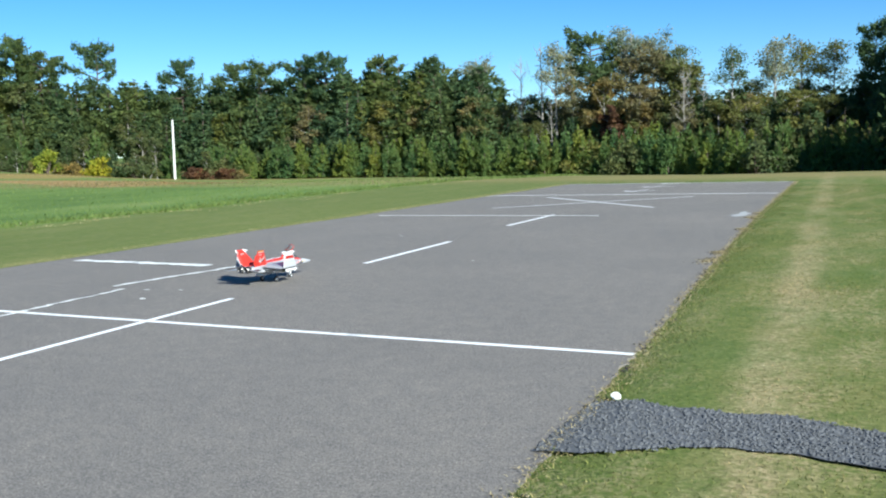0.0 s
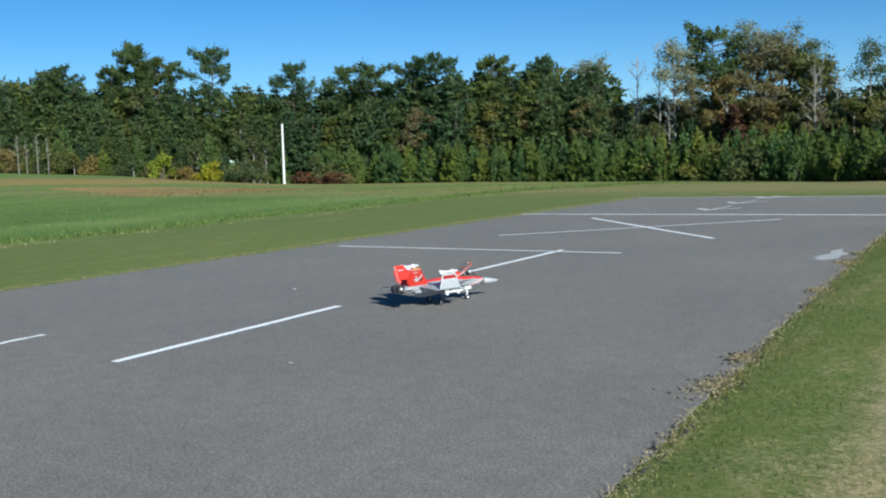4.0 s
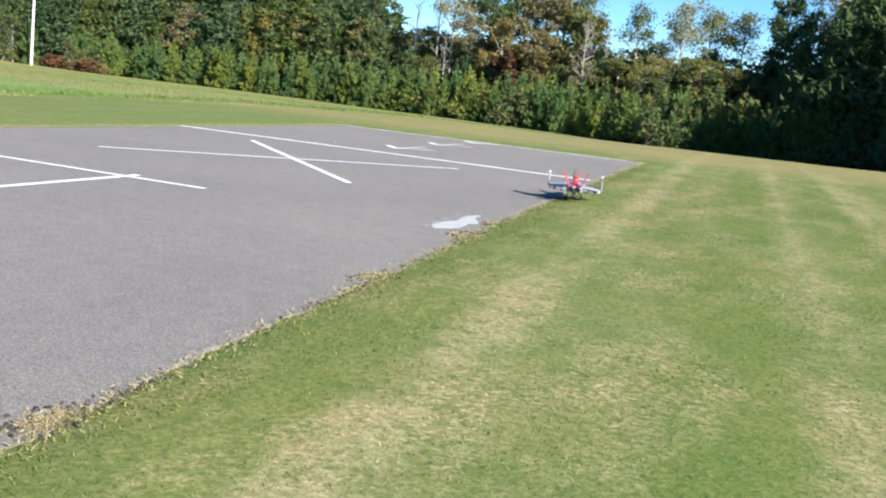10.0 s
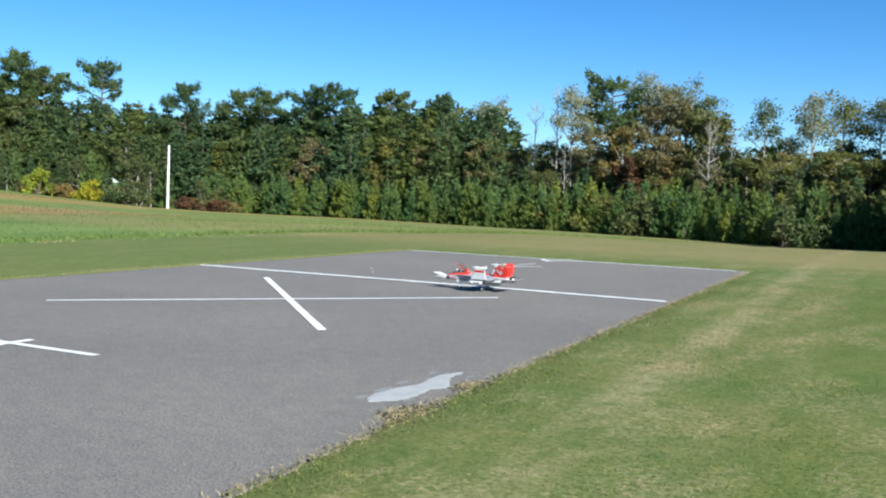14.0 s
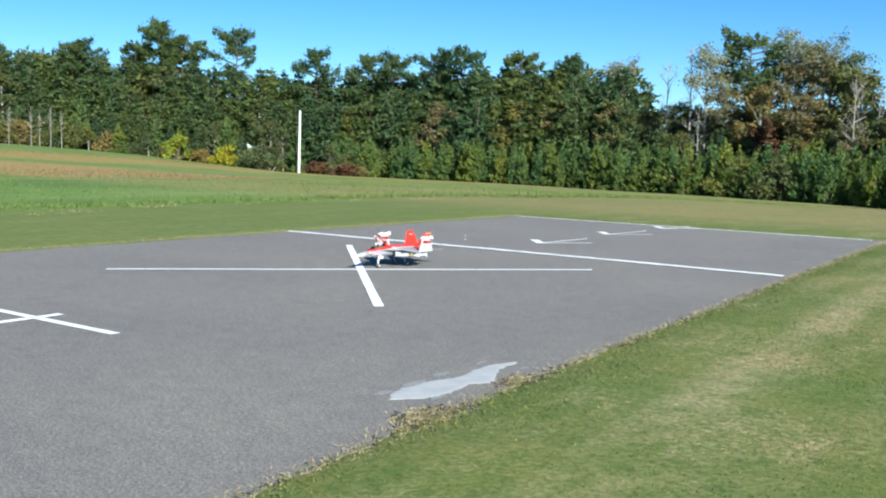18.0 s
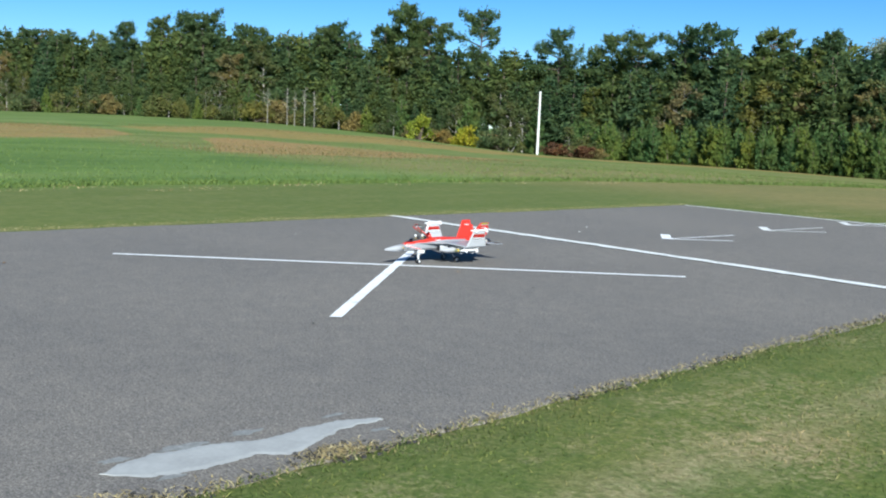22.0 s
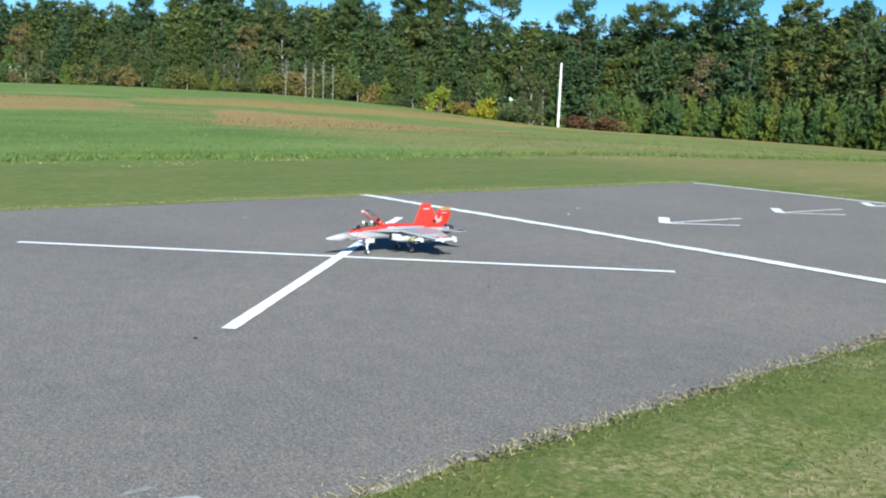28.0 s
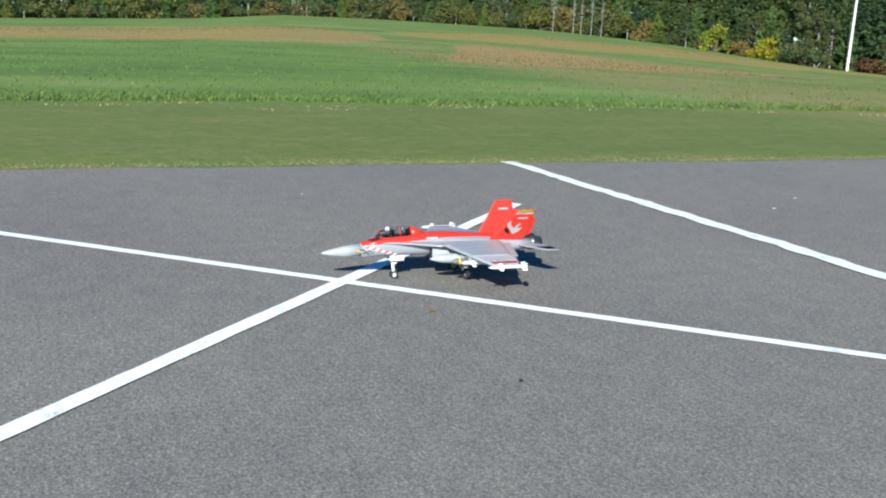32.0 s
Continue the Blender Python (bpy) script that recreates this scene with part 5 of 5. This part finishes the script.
def sow():
    rng = np.random.default_rng(5)
    # lawn along the runway's near side, thickest where the path goes by
    xy = []
    while len(xy) < 130000:
        y = rng.uniform(2.0, 33.0)
        u = rng.random() ** 1.3
        x = runway_right(y) + 0.03 + u * 6.5
        if x > 1.0 and ramp1(x, [1.3, 1.74, 2.01, 2.42, 2.73, 6.33], [4.18, 4.44, 4.53, 4.49, 4.43, 4.01]) + 0.06 < y < ramp1(x, [1.16, 1.73, 2.2, 2.7, 6.3], [5.31, 5.19, 5.22, 5.04, 4.26]) - 0.06:
            continue
        xy.append((x, y))
    n = len(xy)
    blades("lawn_grass", ground_roots(xy), 0.009 + 0.015 * rng.random(n), 0.004 + 0.004 * rng.random(n), 1.8, LAWN_BLADE, "short mown lawn flecked with straw", rng)
    # dry fringe along both rims
    xy = []
    for _ in range(15000):
        y = rng.uniform(2, 35.8)
        g = noise.noise((y * 1.7, 3.0, 0)) * 0.5 + 0.5
        if rng.random() < 0.25 + 0.75 * g:
            xy.append((runway_right(y) + rng.normal(0.03, 0.05), y))
    for _ in range(9000):
        xy.append((RUNWAY_L - abs(rng.normal(0.0, 0.18)) + 0.05, rng.uniform(5, 36)))
    n = len(xy)
    blades("dry_grass_fringe", ground_roots(xy), 0.007 + 0.010 * rng.random(n), 0.004 + 0.004 * rng.random(n), 3.6, STRAW_BLADE, "dry straw-coloured grass fringe on the runway rim", rng)
    # long grass of the hayfield
    xy = []
    while len(xy) < 60000:
        d = rng.random() ** 1.6 * 70
        y = rng.uniform(-2, 95)
        x = -16.8 - d + 0.7 * noise.noise((y * 0.2, 2.0, 0))
        xy.append((x, y))
    for _ in range(9000):
        y = rng.uniform(0, 60)
        xy.append((-16.9 + 0.7 * noise.noise((y * 0.2, 2.0, 0)) - abs(rng.normal(0, 0.45)), y))
    n = len(xy)
    tall = np.where(np.arange(n) < 60000, 0.05, 0.13)
    blades("hay_grass", ground_roots(xy), 0.03 + tall * rng.random(n), 0.014 + 0.02 * rng.random(n), 1.6, HAY_BLADE, "long green hayfield grass", rng)
    # wisps of straw where the mown strip meets the hay
    xy = []
    for _ in range(46):
        cx, cy, k = -16.6 + rng.normal(0, 0.5), rng.uniform(16, 46), rng.integers(8, 40)
        xy += [(cx + rng.normal(0, 0.10), cy + rng.normal(0, 0.35)) for _ in range(k)]
    n = len(xy)
    blades("straw_wisps", ground_roots(xy), 0.02 + 0.03 * rng.random(n), 0.012 + 0.012 * rng.random(n), 2.0, STRAW_BLADE, "wisps of cut straw along the hayfield's edge", rng)
    # brown weeds on the rise
    xy = []
    for _ in range(2500):
        f = rng.random()
        xy.append((-39 - 11 * f + rng.normal(0, 4.0 - 2.0 * f), 38 + 30 * f))
    for _ in range(2000):
        f = rng.random()
        xy.append((-72 - 12 * f + rng.normal(0, 4), 20 + 30 * f))
    for _ in range(2000):
        f = rng.random()
        xy.append((-88 - 6 * f + rng.normal(0, 4), 56 + 34 * f))
    for _ in range(2000):
        f = rng.random()
        xy.append((-96 - 20 * f + rng.normal(0, 3), 92 + 40 * f))
    n = len(xy)
    blades("brown_weeds", ground_roots(xy), 0.04 + 0.10 * rng.random(n), 0.02 + 0.04 * rng.random(n), 0.8, WEED_BLADE, "brown seeding weeds on the grassy rise", rng, "weeds")


def stones(name, places, material, label, rng, category):
    """Irregular little lumps, one mesh."""
    cube = np.array([(-1, -1, -1), (1, -1, -1), (1, 1, -1), (-1, 1, -1), (-.7, -.7, 1), (.7, -.7, 1), (.7, .7, 1), (-.7, .7, 1)]) * 0.5
    quad = ((0, 1, 5, 4), (1, 2, 6, 5), (2, 3, 7, 6), (3, 0, 4, 7), (4, 5, 6, 7))
    verts, faces = [], []
    for x, y, z, s in places:
        t = rng.random() * 6.283
        p = cube * (s * np.array([1.2, 0.9, 0.55])) + rng.normal(scale=s * 0.12, size=(8, 3))
        c, q = math.cos(t), math.sin(t)
        k = len(verts)
        verts += [(x + a * c - b * q, y + a * q + b * c, z + e) for a, b, e in p]
        faces += [tuple(k + i for i in f) for f in quad]
    return tagged(raw(name, verts, faces, material), label, category, kind="stuff")


def build_rim():
    rng = np.random.default_rng(8)
    bits = []
    for _ in range(5200):
        y = rng.uniform(2, 35.5)
        g = noise.noise((y * 1.1, 6.0, 0)) + 0.6 * noise.noise((y * 3.1, 9.0, 0))
        if g > rng.uniform(-0.15, 0.75):
            bits.append((runway_right(y) + rng.normal(0.012, 0.032), y, 0.002, rng.uniform(0.006, 0.022)))
    stones("asphalt_rubble", bits, RUBBLE, "dark crumbled asphalt along the runway rim", rng, "rubble")
    # clods of turf and crumbled tar by the cement patch
    for y, r in ((20.05, 0.17), (20.0, 0.12), (21.15, 0.10), (12.75, 0.2), (17.4, 0.12), (13.7, 0.12)):
        xy = [(runway_right(y) - 0.03 + rng.normal(0, r * 0.45), y + rng.normal(0, r * 0.8)) for _ in range(700)]
        n = len(xy)
        blades("dead_turf", np.array([(a, b, 0.002) for a, b in xy]), 0.006 + 0.010 * rng.random(n), 0.004 + 0.005 * rng.random(n), 4.0, STRAW_BLADE, "clod of dead straw on the crumbled rim", rng)
        stones("tar_crumbs", [(runway_right(y) - 0.03 + rng.normal(0, r * 0.5), y + rng.normal(0, r * 1.1), 0.004, rng.uniform(0.008, 0.026)) for _ in range(90)],
               RUBBLE, "dark tar crumbs on the runway rim", rng, "rubble")


def build_gravel_path():
    rng = np.random.default_rng(9)
    base, faces = [], []
    n = 60
    lo, hi = [], []
    near_edge, far_edge = [(1.3, 4.18), (1.74, 4.44), (2.01, 4.53), (2.42, 4.49), (2.73, 4.43), (6.33, 4.01)], [(1.16, 5.31), (1.73, 5.19), (2.2, 5.22), (2.7, 5.04), (6.3, 4.26)]
    for i in range(n + 1):
        x = 1.02 + i * 0.09
        lo.append((x, ramp1(x, [q[0] for q in near_edge], [q[1] for q in near_edge]) + 0.07 * noise.noise((x * 5, 0, 0))))
        hi.append((x, ramp1(x, [q[0] for q in far_edge], [q[1] for q in far_edge]) + 0.07 * noise.noise((x * 5, 7, 0))))
    for (a, b), (c, d) in zip(lo, hi):
        up = 0.026 * min((a - 1.02) / 0.25, 1)
        base += [(a, b, lay(a, b) + 0.006 + up), (c, d, lay(c, d) + 0.006 + up)]
    for i in range(n):
        faces.append((2 * i, 2 * i + 2, 2 * i + 3, 2 * i + 1))
    tagged(raw("gravel_path", base, faces, GRAVEL), "blue-grey gravel path joining the runway", "path", kind="structure")
    pebbles = []
    for _ in range(9000):
        i = rng.integers(0, n)
        f = rng.random()
        x = lo[i][0] + rng.random() * 0.09
        y = lo[i][1] + (hi[i][1] - lo[i][1]) * f
        pebbles.append((x, y, 0.010 + 0.026 * min((x - 1.02) / 0.25, 1), rng.uniform(0.006, 0.017)))
    stones("gravel", pebbles, GRAVEL, "loose blue-grey gravel", rng, "gravel")
    # a white stone at the corner
    bm = bmesh.new()
    bmesh.ops.create_icosphere(bm, subdivisions=2, radius=0.034)
    for v in bm.verts:
        v.co *= 1 + 0.35 * noise.noise(v.co * 30)
        v.co.z *= 0.75
    rock = part("white_stone", bm, paint("white_stone", (0.78, 0.78, 0.76), 0.8), None)
    rock.location = (1.14, 5.34, 0.035)
    tagged(rock, "small white-painted stone at the path's corner", "stone")


def build_litter():
    """Fallen leaves and pale chips on the asphalt."""
    tan = paint("dead_leaf", (0.36, 0.20, 0.06), 0.7)
    chip = paint("pale_chip", (0.75, 0.75, 0.72), 0.7)
    rnd = random.Random(3)
    for x, y, s, m in ((-4.51, 25.26, 0.032, tan), (-8.04, 25.5, 0.022, chip), (-6.79, 29.5, 0.025, chip), (-7.23, 30.13, 0.03, chip), (-5.17, 8.0, 0.05, chip), (-5.65, 8.59, 0.06, chip),
                       (-5.19, 8.69, 0.05, chip), (-7.0, 21.6, 0.03, tan), (-2.9, 12.1, 0.03, chip), (-3.4, 25.23, 0.018, RUBBLE), (-5.9, 15.5, 0.04, chip), (-3.0, 22.6, 0.02, RUBBLE)):
        bm = bmesh.new()
        pts = [(math.cos(a) * s * rnd.uniform(0.6, 1.1), math.sin(a) * s * rnd.uniform(0.35, 0.6), rnd.uniform(0.003, 0.012)) for a in (i * 0.785 for i in range(8))]
        bm.faces.new([bm.verts.new(p) for p in pts])
        bmesh.ops.solidify(bm, geom=bm.faces[:], thickness=0.002)
        ob = part("fallen_leaf" if m is tan else "chip", bm, m)
        ob.location = (x, y, 0.003)
        tagged(ob, "curled tan fallen leaf on the asphalt" if m is tan else "small loose chip lying on the asphalt", "leaf" if m is tan else "chip", "litter on the runway")


sow()
build_rim()
build_gravel_path()
build_litter()


# ---- motion ----
# seconds, nose x, nose y, heading
TAXI = [
    (0, -4.55, 10.50, 87), (1, -4.62, 11.15, 91), (2, -4.58, 12.12, 90), (2.5, -4.43, 12.85, 84), (3, -4.20, 13.85, 78), (3.5, -3.80, 14.82, 73), (4, -3.27, 15.96, 68), (4.5, -2.79, 17.10, 70),
    (5.5, -2.13, 19.55, 73), (6.5, -1.50, 21.86, 74), (7, -1.12, 22.76, 74), (7.5, -0.78, 23.70, 74), (8, -0.46, 24.50, 76), (8.5, -0.38, 24.78, 90), (9, -0.40, 24.95, 98), (9.5, -0.50, 25.18, 101),
    (10, -0.66, 25.56, 103), (10.5, -0.92, 26.07, 110), (11, -1.42, 26.45, 122), (11.5, -2.16, 27.14, 138), (12, -2.80, 27.69, 149), (12.5, -3.32, 27.90, 157), (13, -3.83, 28.00, 166),
    (13.5, -4.25, 28.05, 176), (14, -4.62, 27.90, 183), (14.5, -4.95, 27.60, 192), (15, -5.25, 27.20, 203), (15.5, -5.45, 26.80, 213), (16.5, -5.52, 25.80, 243), (17.5, -5.26, 24.97, 262),
    (18, -5.24, 24.90, 266), (18.6, -5.23, 24.86, 268), (32, -5.23, 24.86, 268),
]


def motions():
    rows = []
    for t, nx, ny, head in TAXI:
        a = radians(head)
        rows.append((t, pose(nx - 0.75 * math.cos(a), ny - 0.75 * math.sin(a), 0.004, 0, 0, head)))
    walk(JET["jet"], rows)
    # canopy: up until 28.6 s, shut by 30.7 s
    walk(JET["canopy"], [(t, pose(0.175, 0, 0.260, 0, -a, 0)) for t, a in
                         ((0, 38), (27.5, 38), (28.6, 34), (29.3, 22), (29.8, 12), (30.3, 4), (30.7, 0), (32, 0))])
    # outer wings: folded upright, let down between 21.8 and 25.2 s
    for key, s in (("outer_left", 1), ("outer_right", -1)):
        walk(JET[key], [(t, pose(0, s * 0.376, 0.1963, s * a, 0, 0)) for t, a in
                        ((0, 96), (21.5, 96), (22.2, 75), (22.6, 55), (23.0, 36), (23.6, 20), (24.2, 10), (24.8, 3), (25.3, 0), (32, 0))])


motions()
